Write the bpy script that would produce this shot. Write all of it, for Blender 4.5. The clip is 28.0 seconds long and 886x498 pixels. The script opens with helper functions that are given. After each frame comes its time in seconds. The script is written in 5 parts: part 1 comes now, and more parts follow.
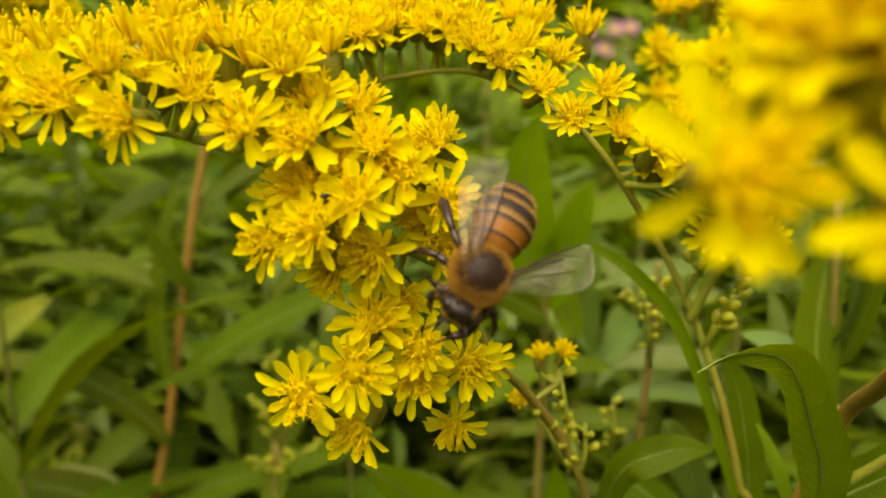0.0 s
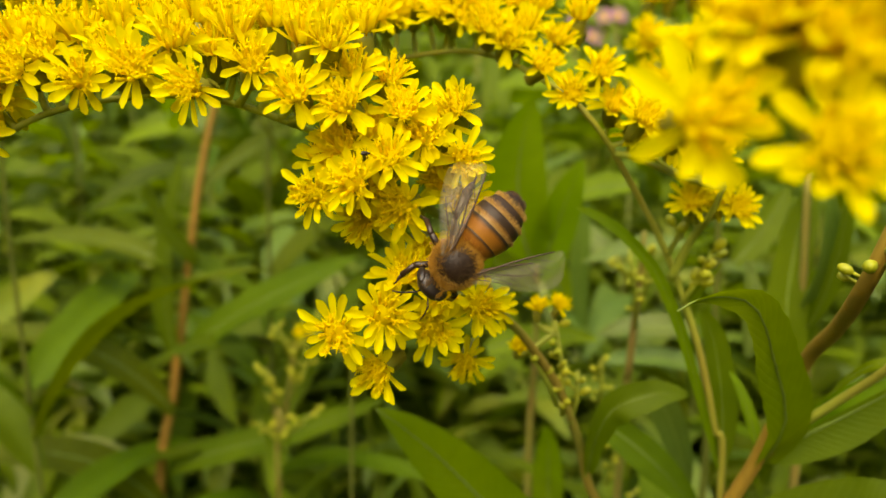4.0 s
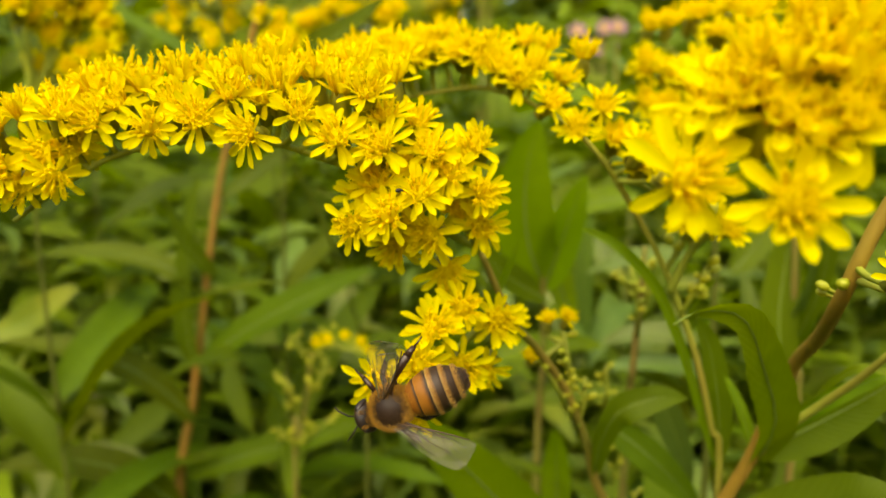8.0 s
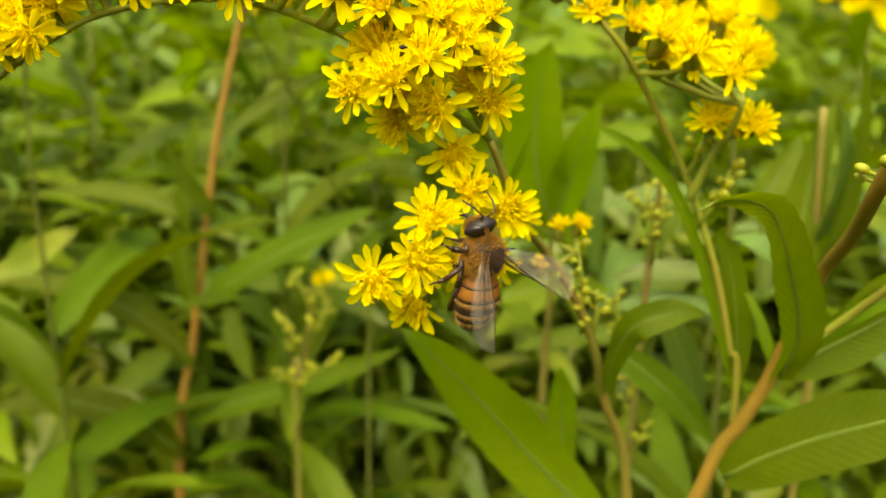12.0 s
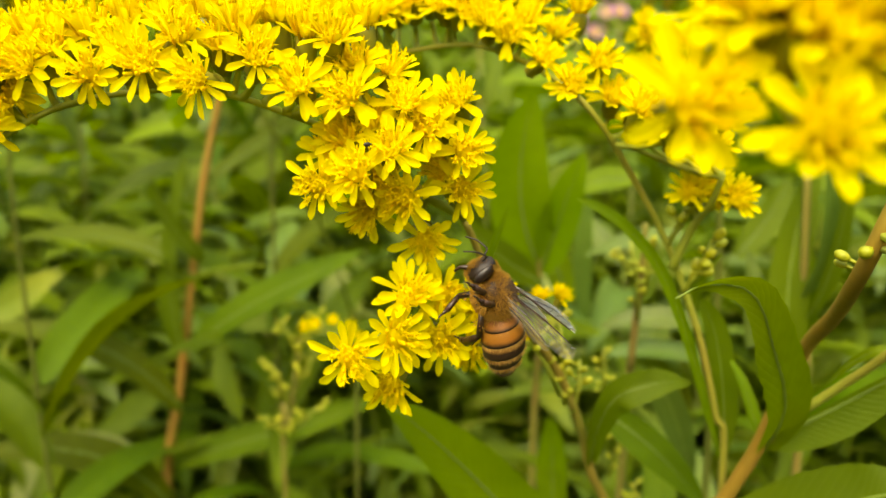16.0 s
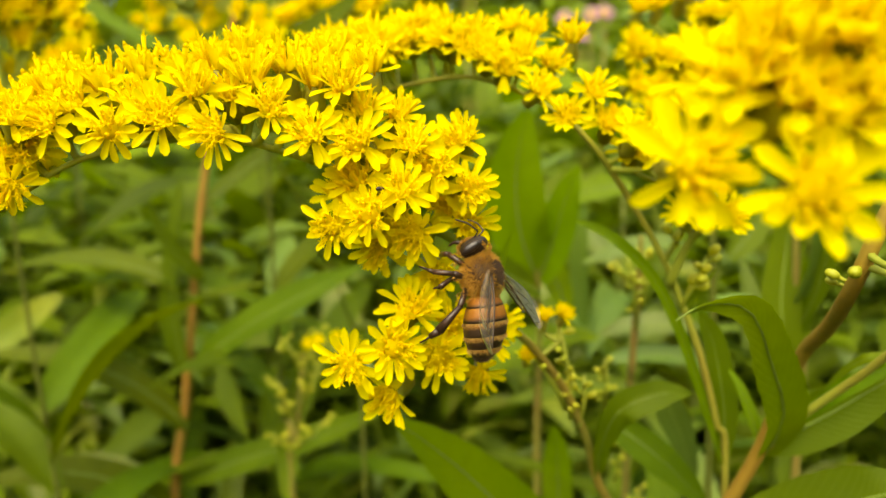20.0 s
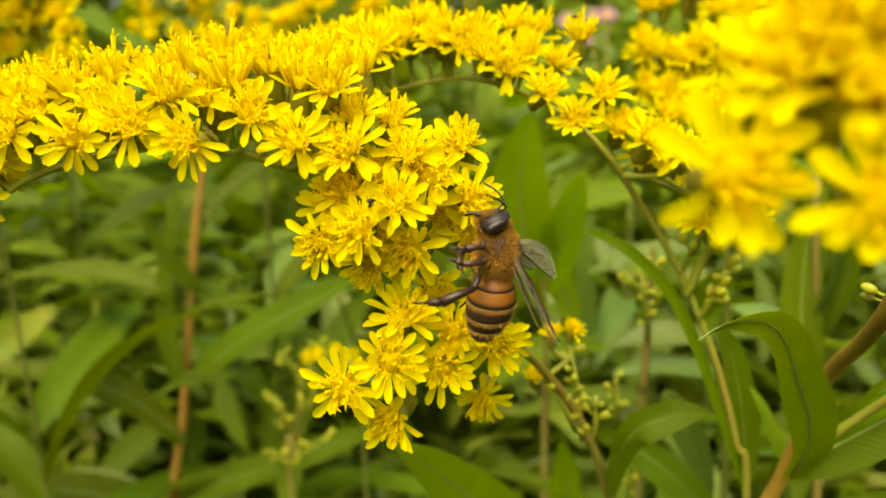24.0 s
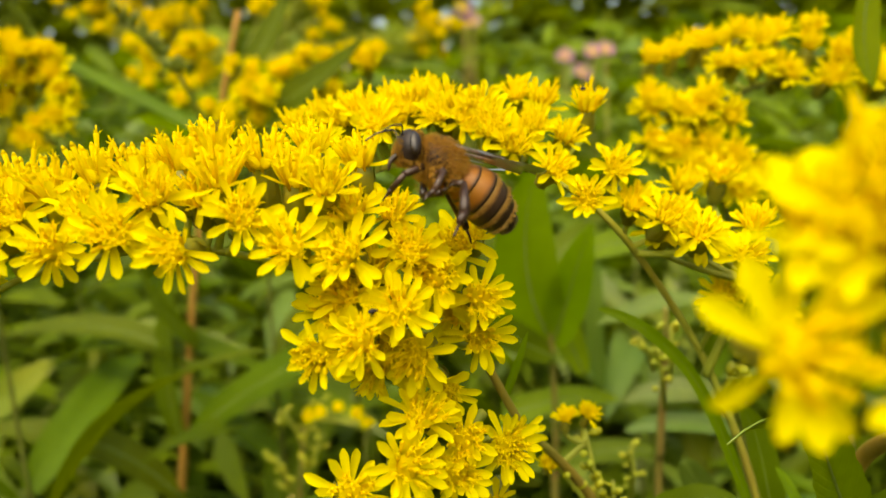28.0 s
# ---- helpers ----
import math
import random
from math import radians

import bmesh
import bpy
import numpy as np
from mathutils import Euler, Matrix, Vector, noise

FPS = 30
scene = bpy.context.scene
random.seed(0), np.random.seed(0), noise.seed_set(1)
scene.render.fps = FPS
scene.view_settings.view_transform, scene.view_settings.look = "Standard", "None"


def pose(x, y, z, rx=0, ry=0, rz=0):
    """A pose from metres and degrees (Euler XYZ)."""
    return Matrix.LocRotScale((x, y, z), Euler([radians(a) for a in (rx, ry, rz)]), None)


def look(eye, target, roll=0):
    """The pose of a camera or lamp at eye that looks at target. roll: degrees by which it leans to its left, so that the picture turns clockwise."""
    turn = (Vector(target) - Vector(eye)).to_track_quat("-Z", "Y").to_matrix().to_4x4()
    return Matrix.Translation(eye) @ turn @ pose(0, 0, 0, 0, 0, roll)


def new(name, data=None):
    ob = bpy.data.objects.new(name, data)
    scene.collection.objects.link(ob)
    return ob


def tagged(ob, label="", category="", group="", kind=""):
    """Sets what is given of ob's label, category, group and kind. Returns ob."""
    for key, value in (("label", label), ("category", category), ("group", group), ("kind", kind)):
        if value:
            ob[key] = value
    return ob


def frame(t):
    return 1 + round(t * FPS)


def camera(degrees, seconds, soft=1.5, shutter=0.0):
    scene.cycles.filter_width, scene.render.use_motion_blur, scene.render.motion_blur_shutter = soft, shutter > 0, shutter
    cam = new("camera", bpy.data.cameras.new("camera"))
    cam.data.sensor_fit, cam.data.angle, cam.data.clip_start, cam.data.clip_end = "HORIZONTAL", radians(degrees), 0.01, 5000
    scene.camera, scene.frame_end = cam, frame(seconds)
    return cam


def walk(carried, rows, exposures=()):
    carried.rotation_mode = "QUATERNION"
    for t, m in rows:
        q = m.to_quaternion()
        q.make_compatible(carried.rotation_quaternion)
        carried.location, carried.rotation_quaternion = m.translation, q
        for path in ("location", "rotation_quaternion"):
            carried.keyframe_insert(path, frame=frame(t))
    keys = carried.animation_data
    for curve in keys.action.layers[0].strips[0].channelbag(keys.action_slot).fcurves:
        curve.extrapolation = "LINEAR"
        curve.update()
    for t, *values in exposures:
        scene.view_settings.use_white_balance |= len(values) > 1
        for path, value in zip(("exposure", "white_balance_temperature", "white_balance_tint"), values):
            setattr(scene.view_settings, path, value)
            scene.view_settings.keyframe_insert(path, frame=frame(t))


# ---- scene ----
# ---- camera ----
cam = camera(61.9, 28.0, 1.5)
cam.data.dof.use_dof = True
cam.data.dof.focus_distance = 0.0745
cam.data.dof.aperture_fstop = 22.5
cam.data.dof.aperture_blades = 7
METRES, EYE, TILT, LEAN, TURN = 0.13, 1.1, -12.0, 0.0, 0.0
ROWS = [
    (0.0, 0.0, 0.0, 0.0, 0.0, 0.0, -0.0),
    (0.5, -0.0066, -0.0055, 0.0075, -0.06, -0.45, -0.24),
    (1.0, -0.0188, -0.0125, -0.0018, -0.35, -0.55, -0.31),
    (1.5, -0.0184, -0.0077, -0.015, -0.55, -0.81, -0.61),
    (2.0, -0.01, -0.0175, -0.0122, -0.74, -0.87, -0.45),
    (2.5, -0.0034, -0.038, -0.0176, -0.43, -1.19, -0.37),
    (4.5, -0.0292, -0.0933, -0.0289, -1.21, -0.93, -0.23),
    (5.0, -0.0283, -0.1011, -0.0228, -1.28, -0.93, -0.12),
    (5.5, -0.0303, -0.1097, -0.02, -1.22, -0.96, 0.11),
    (6.0, -0.0364, -0.105, -0.0239, -1.32, -0.8, -0.01),
    (6.5, -0.0392, -0.1125, -0.0099, -1.24, -0.75, 0.09),
    (7.0, -0.0445, -0.1288, -0.0142, -1.19, -0.7, -0.04),
    (7.5, -0.061, -0.1508, -0.0203, -1.14, -0.53, -0.02),
    (8.0, -0.0454, -0.164, -0.0108, -0.87, -0.51, 0.24),
    (8.5, -0.0459, -0.1847, -0.015, -0.96, -0.35, 0.05),
    (9.0, -0.0288, -0.1935, -0.0129, -0.83, -0.34, 0.22),
    (9.5, -0.0376, -0.2002, -0.0299, -0.74, -0.23, 0.41),
    (10.0, -0.038, -0.1722, -0.0464, -0.58, -0.32, 0.38),
    (10.5, -0.0481, -0.1238, -0.0807, -0.58, -0.53, -0.03),
    (11.0, -0.0416, -0.1138, -0.1057, -0.51, -2.07, -0.36),
    (11.5, -0.0468, -0.1159, -0.1186, -0.43, -2.46, -0.5),
    (12.0, -0.0462, -0.1141, -0.0946, -0.5, -2.66, -0.4),
    (12.5, -0.0497, -0.1394, -0.0732, -0.47, -2.67, -0.24),
    (14.5, -0.0173, -0.1369, -0.0507, -0.66, -1.62, -0.22),
    (15.0, -0.0403, -0.116, -0.0467, -0.85, -1.47, -0.02),
    (15.5, -0.0259, -0.0921, -0.0379, -0.74, -1.33, 0.18),
    (16.0, -0.0239, -0.096, -0.0336, -0.74, -1.19, 0.09),
    (16.5, -0.0239, -0.1166, -0.0164, -0.98, -1.39, 0.28),
    (17.0, -0.0186, -0.1702, -0.0294, -1.08, -1.14, 0.5),
    (17.5, -0.0336, -0.1598, -0.0224, -1.26, -1.23, 0.65),
    (18.0, -0.0287, -0.1666, -0.0271, -1.38, -0.93, 0.9),
    (18.5, -0.0326, -0.1449, -0.0173, -1.51, -1.04, 1.48),
    (19.0, -0.0263, -0.1405, -0.0167, -1.56, -0.94, 1.97),
    (19.5, -0.0351, -0.1268, -0.0131, -1.53, -0.92, 1.99),
    (20.0, -0.0387, -0.1232, -0.0053, -1.39, -1.08, 2.17),
    (20.5, -0.0484, -0.1097, -0.0017, -1.29, -1.03, 2.11),
    (21.0, -0.0425, -0.0955, 0.0123, -1.47, -1.11, 2.08),
    (21.5, -0.039, -0.1001, 0.0308, -1.41, -1.22, 2.2),
    (22.0, -0.0383, -0.0969, 0.0334, -1.71, -1.12, 2.3),
    (22.5, -0.0421, -0.0944, 0.0246, -1.41, -1.04, 2.19),
    (24.5, -0.0304, -0.0568, 0.003, -1.11, -0.59, 2.81),
    (25.0, -0.0298, -0.0496, 0.0073, -1.22, -0.51, 2.83),
    (25.5, -0.0315, -0.0555, 0.0202, -1.26, -0.37, 2.91),
    (26.0, -0.0268, -0.0519, 0.0164, -1.25, -0.18, 3.13),
    (26.5, -0.0212, -0.0407, 0.0392, -1.55, -0.16, 3.26),
    (27.0, -0.029, -0.0506, 0.0564, -1.31, 0.28, 3.29),
    (27.5, -0.0372, -0.0452, 0.0556, -1.18, 0.94, 3.43),
    (28.0, -0.033, -0.0293, 0.058, -0.95, 1.49, 3.72),
]

EXPOSURES = [(t, e, 8200, 6 if t < 4 else 1.5 if t < 9 else -0.5 if t < 24 else 1.5) for t, e in ((0, 0.44), (2.5, 0.50), (5, 0.6), (8, 0.6), (10, 0.66), (11.5, 0.92), (12.5, 1.02), (14.5, 0.98), (20, 0.89), (24.5, 0.77), (28, 0.60))]
walk(cam, [(t, pose(0, 0, EYE, TILT, LEAN, TURN) @ pose(METRES * x, METRES * y, METRES * z, 90 + pitch, roll, yaw)) for t, x, y, z, yaw, pitch, roll in ROWS], EXPOSURES)

# ---- light: bright overcast sky with a wide veiled sun ----
world = bpy.data.worlds.new("overcast_sky")
scene.world = world
world.use_nodes = True
wt = world.node_tree
sky = wt.nodes.new("ShaderNodeTexSky")
sky.sky_type = "NISHITA"
sky.sun_disc = False
sky.sun_elevation, sky.sun_rotation = radians(58), radians(200)
sky.air_density, sky.dust_density = 1.0, 4.0
wt.links.new(sky.outputs[0], wt.nodes["Background"].inputs[0])
wt.nodes["Background"].inputs[1].default_value = 0.2
sun_data = bpy.data.lights.new("sun", "SUN")
sun_data.energy, sun_data.angle, sun_data.color = 1.9, radians(80), (1.0, 0.95, 0.84)
sun = new("sun", sun_data)
sun.matrix_world = look((-0.6, -1.7, 4.2), (0, 0.1, 1.05))


# ---- materials ----
def shader(name, base, rough=0.5, vary=0.15, scale=800.0, bump=0.1, translucent=0.0, tint=None, second=None, metal=0.0, coat=0.0, spec=0.5, hue=0.0):
    """Principled surface with two scales of mottling, per-object variation, fine relief and, for thin tissue, light passing through."""
    m = bpy.data.materials.new(name)
    m.use_nodes = True
    nt = m.node_tree
    b = nt.nodes["Principled BSDF"]
    coords = nt.nodes.new("ShaderNodeTexCoord")
    fine = nt.nodes.new("ShaderNodeTexNoise")
    fine.inputs["Scale"].default_value, fine.inputs["Detail"].default_value = scale, 4
    broad = nt.nodes.new("ShaderNodeTexNoise")
    broad.inputs["Scale"].default_value, broad.inputs["Detail"].default_value = scale / 9, 2
    for n in (fine, broad):
        nt.links.new(coords.outputs["Object"], n.inputs["Vector"])
    mix = nt.nodes.new("ShaderNodeMix")
    mix.data_type = "RGBA"
    mix.inputs[6].default_value = (*base, 1)
    mix.inputs[7].default_value = (*(second or [c * 0.62 for c in base]), 1)
    ramp = nt.nodes.new("ShaderNodeMapRange")
    ramp.inputs[1].default_value, ramp.inputs[2].default_value = 0.35, 0.7
    nt.links.new(broad.outputs[0], ramp.inputs[0])
    nt.links.new(ramp.outputs[0], mix.inputs[0])
    info = nt.nodes.new("ShaderNodeObjectInfo")
    hsv = nt.nodes.new("ShaderNodeHueSaturation")
    val = nt.nodes.new("ShaderNodeMapRange")
    val.inputs[3].default_value, val.inputs[4].default_value = 1 - vary, 1 + vary
    add = nt.nodes.new("ShaderNodeMath")
    add.operation = "ADD"
    half = nt.nodes.new("ShaderNodeMath")
    half.operation = "MULTIPLY"
    half.inputs[1].default_value = 0.5
    nt.links.new(info.outputs["Random"], add.inputs[0])
    nt.links.new(fine.outputs[0], add.inputs[1])
    nt.links.new(add.outputs[0], half.inputs[0])
    nt.links.new(half.outputs[0], val.inputs[0])
    nt.links.new(val.outputs[0], hsv.inputs["Value"])
    if hue:
        h = nt.nodes.new("ShaderNodeMapRange")
        h.inputs[3].default_value, h.inputs[4].default_value = 0.5 - hue, 0.5 + hue
        nt.links.new(info.outputs["Random"], h.inputs[0])
        nt.links.new(h.outputs[0], hsv.inputs["Hue"])
    nt.links.new(mix.outputs[2], hsv.inputs["Color"])
    nt.links.new(hsv.outputs[0], b.inputs["Base Color"])
    b.inputs["Roughness"].default_value, b.inputs["Metallic"].default_value = rough, metal
    b.inputs["Coat Weight"].default_value, b.inputs["Specular IOR Level"].default_value = coat, spec
    if bump:
        bp = nt.nodes.new("ShaderNodeBump")
        bp.inputs["Strength"].default_value, bp.inputs["Distance"].default_value = bump, 0.3 / scale
        nt.links.new(fine.outputs[0], bp.inputs["Height"])
        nt.links.new(bp.outputs[0], b.inputs["Normal"])
    if translucent:
        tr = nt.nodes.new("ShaderNodeBsdfTranslucent")
        ms = nt.nodes.new("ShaderNodeMixShader")
        ms.inputs[0].default_value = translucent
        if tint:
            tm = nt.nodes.new("ShaderNodeMix")
            tm.data_type, tm.blend_type = "RGBA", "MULTIPLY"
            tm.inputs[0].default_value = 1
            tm.inputs[7].default_value = (*tint, 1)
            nt.links.new(hsv.outputs[0], tm.inputs[6])
            nt.links.new(tm.outputs[2], tr.inputs[0])
        else:
            nt.links.new(hsv.outputs[0], tr.inputs[0])
        nt.links.new(b.outputs[0], ms.inputs[1])
        nt.links.new(tr.outputs[0], ms.inputs[2])
        nt.links.new(ms.outputs[0], nt.nodes["Material Output"].inputs[0])
    return m


def leaf_shader(*args, **kw):
    """Leaf tissue: the mottled surface with slanting side veins that run from midrib to edge."""
    m = shader(*args, **kw)
    nt = m.node_tree
    def math_node(op, a, b=None):
        n = nt.nodes.new("ShaderNodeMath")
        n.operation = op
        for i, v in enumerate((a, b)):
            if v is None:
                continue
            if isinstance(v, (int, float)):
                n.inputs[i].default_value = v
            else:
                nt.links.new(v, n.inputs[i])
        return n.outputs[0]
    tc = nt.nodes.new("ShaderNodeTexCoord")
    sp = nt.nodes.new("ShaderNodeSeparateXYZ")
    nt.links.new(tc.outputs["UV"], sp.inputs[0])
    off = math_node("ABSOLUTE", math_node("SUBTRACT", sp.outputs[1], 0.5))
    slant = math_node("SUBTRACT", math_node("MULTIPLY", sp.outputs[0], 70.0), math_node("MULTIPLY", off, 22.0))
    line = math_node("POWER", math_node("ABSOLUTE", math_node("SINE", slant)), 14.0)
    bsdf = nt.nodes["Principled BSDF"]
    old = bsdf.inputs["Base Color"].links[0].from_socket
    mix = nt.nodes.new("ShaderNodeMix")
    mix.data_type = "RGBA"
    nt.links.new(math_node("MULTIPLY", line, 0.16), mix.inputs[0])
    nt.links.new(old, mix.inputs[6])
    mix.inputs[7].default_value = (0.24, 0.32, 0.04, 1)
    nt.links.new(mix.outputs[2], bsdf.inputs["Base Color"])
    bump = nt.nodes.new("ShaderNodeBump")
    bump.inputs["Strength"].default_value, bump.inputs["Distance"].default_value = 0.3, 0.0003
    bump.invert = True
    nt.links.new(line, bump.inputs["Height"])
    first = bsdf.inputs["Normal"].links[0].from_node
    nt.links.new(bump.outputs[0], first.inputs["Normal"])
    return m


PETAL = shader("petal_yellow", (0.94, 0.825, 0.004), 0.6, 0.10, 1500, 0.12, 0.5, second=(0.93, 0.765, 0.003), spec=0.25)
FLORET = shader("floret_gold", (0.94, 0.79, 0.004), 0.6, 0.12, 2500, 0.1, 0.5, second=(0.92, 0.69, 0.004), spec=0.25)
INVOLUCRE = shader("involucre_green", (0.26, 0.30, 0.03), 0.5, 0.2, 1500, 0.2, 0.15, second=(0.34, 0.30, 0.03))
BUD = shader("bud_green_yellow", (0.48, 0.46, 0.02), 0.5, 0.2, 1500, 0.15, 0.15, second=(0.32, 0.38, 0.02))
TWIG = shader("flower_stalk_green", (0.50, 0.55, 0.06), 0.55, 0.2, 900, 0.3, 0.35)
STEM_GREEN = shader("stem_olive", (0.22, 0.22, 0.035), 0.55, 0.2, 700, 0.4, second=(0.25, 0.17, 0.04), spec=0.25)
STEM_RED = shader("stem_reddish", (0.28, 0.20, 0.03), 0.6, 0.2, 500, 0.4, second=(0.23, 0.22, 0.03), spec=0.25)
LEAF = leaf_shader("leaf_green", (0.114, 0.165, 0.004), 0.58, 0.35, 320, 0.3, 0.42, tint=(1.5, 1.4, 0.3), spec=0.15, second=(0.084, 0.130, 0.003), hue=0.02)
LEAF_LIGHT = leaf_shader("leaf_light_green", (0.208, 0.285, 0.007), 0.55, 0.25, 320, 0.3, 0.45, tint=(1.4, 1.4, 0.3), spec=0.18, second=(0.150, 0.225, 0.005), hue=0.02)
LEAF_BLUE = leaf_shader("leaf_grey_green", (0.142, 0.213, 0.022), 0.45, 0.25, 320, 0.3, 0.25, spec=0.4, second=(0.100, 0.175, 0.022), hue=0.02)
LEAF_MID = leaf_shader("leaf_mid_green", (0.142, 0.200, 0.005), 0.55, 0.2, 320, 0.3, 0.42, tint=(1.4, 1.4, 0.3), spec=0.18, second=(0.104, 0.160, 0.004))
STEM_RUST = shader("stem_rust", (0.35, 0.180, 0.032), 0.6, 0.2, 500, 0.3, second=(0.29, 0.17, 0.030), spec=0.25)
STEM_BROWN = shader("stem_brown", (0.325, 0.180, 0.024), 0.6, 0.25, 500, 0.3, second=(0.255, 0.185, 0.024), spec=0.25)
STEM_BACK = shader("stem_dull_green", (0.13, 0.15, 0.02), 0.6, 0.2, 500, 0.3, spec=0.25)
STEM_OLIVE = shader("stem_light_olive", (0.33, 0.35, 0.04), 0.55, 0.2, 700, 0.3, second=(0.33, 0.27, 0.04), spec=0.25)
# LEAF darkened: shade among the left-hand herbs, put into the leaf colour
LEAF_SHADED = leaf_shader("leaf_shaded_green", (0.076, 0.118, 0.004), 0.55, 0.3, 320, 0.3, 0.38, tint=(1.4, 1.4, 0.3), spec=0.18, second=(0.056, 0.094, 0.003), hue=0.015)
LEAF_YELLOW = leaf_shader("leaf_yellowing", (0.26, 0.29, 0.025), 0.45, 0.2, 300, 0.3, 0.35, second=(0.14, 0.21, 0.015))
MIDRIB = shader("leaf_midrib", (0.19, 0.27, 0.03), 0.5, 0.15, 500, 0.2)
PINK = shader("petal_pink", (0.52, 0.24, 0.38), 0.5, 0.2, 300, 0.1, 0.3)
SOIL = shader("soil", (0.06, 0.05, 0.03), 0.9, 0.3, 30, 0.5, second=(0.04, 0.06, 0.02))
CHITIN = shader("bee_chitin_dark", (0.022, 0.012, 0.007), 0.5, 0.2, 3000, 0.3, coat=0.05)
THORAX = shader("bee_thorax_brown", (0.034, 0.017, 0.008), 0.5, 0.2, 3000, 0.25, spec=0.35)
LEG = shader("bee_leg_brown", (0.05, 0.022, 0.010), 0.35, 0.25, 3000, 0.2, second=(0.02, 0.010, 0.006))
EYE_MAT = shader("bee_eye", (0.022, 0.013, 0.009), 0.34, 0.1, 9000, 0.15, coat=0.12)
FUZZ = shader("bee_fuzz_brown", (0.55, 0.312, 0.058), 0.7, 0.35, 2500, 0.0, 0.35, second=(0.37, 0.195, 0.032), spec=0.1)
FUZZ_DARK = shader("bee_fuzz_dark", (0.10, 0.05, 0.018), 0.7, 0.3, 2500, 0.0, 0.15)
FUZZ_PALE = shader("bee_fuzz_pale", (0.52, 0.33, 0.095), 0.7, 0.2, 2500, 0.0, 0.3, second=(0.40, 0.23, 0.055), spec=0.1)
VEIN = shader("wing_vein", (0.07, 0.035, 0.015), 0.4, 0.2, 3000, 0.0)


def band_material(name, stops):
    """Bee tergite: colours run from the front of the plate to its rear edge."""
    m = shader(name, (0.4, 0.2, 0.05), 0.45, 0.15, 3000, 0.25, 0.0, spec=0.3)
    nt = m.node_tree
    tc = nt.nodes.new("ShaderNodeTexCoord")
    sx = nt.nodes.new("ShaderNodeSeparateXYZ")
    no = nt.nodes.new("ShaderNodeTexNoise")
    no.inputs["Scale"].default_value = 9
    ma = nt.nodes.new("ShaderNodeMath")
    ma.operation = "MULTIPLY_ADD"
    ma.inputs[1].default_value = 0.16
    ra = nt.nodes.new("ShaderNodeValToRGB")
    while len(ra.color_ramp.elements) < len(stops):
        ra.color_ramp.elements.new(0.5)
    for e, (p, c) in zip(ra.color_ramp.elements, stops):
        e.position, e.color = p, (*c, 1)
    nt.links.new(tc.outputs["Generated"], sx.inputs[0])
    nt.links.new(tc.outputs["Generated"], no.inputs["Vector"])
    nt.links.new(no.outputs[0], ma.inputs[0])
    nt.links.new(sx.outputs[0], ma.inputs[2])
    nt.links.new(ma.outputs[0], ra.inputs[0])
    nt.links.new(ra.outputs[0], nt.nodes["Principled BSDF"].inputs["Base Color"])
    return m


DARK, AMBER, TAN = (0.036, 0.019, 0.009), (0.255, 0.094, 0.010), (0.40, 0.25, 0.075)
BANDS = [
    band_material("tergite_amber", [(0.0, DARK), (0.16, DARK), (0.42, AMBER), (1.0, (0.26, 0.085, 0.01))]),
    band_material("tergite_amber_dark_edge", [(0.0, DARK), (0.20, DARK), (0.44, AMBER), (1.0, (0.31, 0.125, 0.015))]),
    band_material("tergite_banded", [(0.0, DARK), (0.54, DARK), (0.76, (0.25, 0.115, 0.022)), (1.0, TAN)]),
    band_material("tergite_dark", [(0.0, (0.03, 0.015, 0.008)), (0.80, DARK), (0.92, (0.12, 0.065, 0.02)), (1.0, TAN)]),
]


def wing_material():
    """Clear membrane: mostly see-through, with a faint amber film and a sky gloss that grows at a slant."""
    m = bpy.data.materials.new("wing_membrane")
    m.use_nodes = True
    nt = m.node_tree
    film = nt.nodes["Principled BSDF"]
    film.inputs["Base Color"].default_value = (0.74, 0.66, 0.52, 1)
    film.inputs["Roughness"].default_value = 0.4
    clear = nt.nodes.new("ShaderNodeBsdfTransparent")
    clear.inputs[0].default_value = (0.96, 0.93, 0.86, 1)
    gloss = nt.nodes.new("ShaderNodeBsdfGlossy")
    gloss.inputs["Roughness"].default_value = 0.35
    fres = nt.nodes.new("ShaderNodeFresnel")
    fres.inputs["IOR"].default_value = 1.16
    no = nt.nodes.new("ShaderNodeTexNoise")
    no.inputs["Scale"].default_value = 5
    tc = nt.nodes.new("ShaderNodeTexCoord")
    mr = nt.nodes.new("ShaderNodeMapRange")
    mr.inputs[3].default_value, mr.inputs[4].default_value = 0.86, 0.95
    thin = nt.nodes.new("ShaderNodeMixShader")
    skin = nt.nodes.new("ShaderNodeMixShader")
    nt.links.new(tc.outputs["Generated"], no.inputs["Vector"])
    nt.links.new(no.outputs[0], mr.inputs[0])
    nt.links.new(mr.outputs[0], thin.inputs[0])
    nt.links.new(film.outputs[0], thin.inputs[1])
    nt.links.new(clear.outputs[0], thin.inputs[2])
    nt.links.new(fres.outputs[0], skin.inputs[0])
    nt.links.new(thin.outputs[0], skin.inputs[1])
    nt.links.new(gloss.outputs[0], skin.inputs[2])
    nt.links.new(skin.outputs[0], nt.nodes["Material Output"].inputs[0])
    return m


WING = wing_material()


# ---- building helpers ----
def mesh_of(name, bm, *materials):
    me = bpy.data.meshes.new(name)
    for f in bm.faces:
        f.smooth = True
    bm.to_mesh(me)
    bm.free()
    for m in materials:
        me.materials.append(m)
    return me


def hang(name, me, parent, m=None, label=""):
    """A mesh object as a part of parent, at the pose m in the parent's space."""
    ob = new(name, me)
    ob.parent = parent
    if m is not None:
        ob.matrix_basis = m
    return tagged(ob, label)


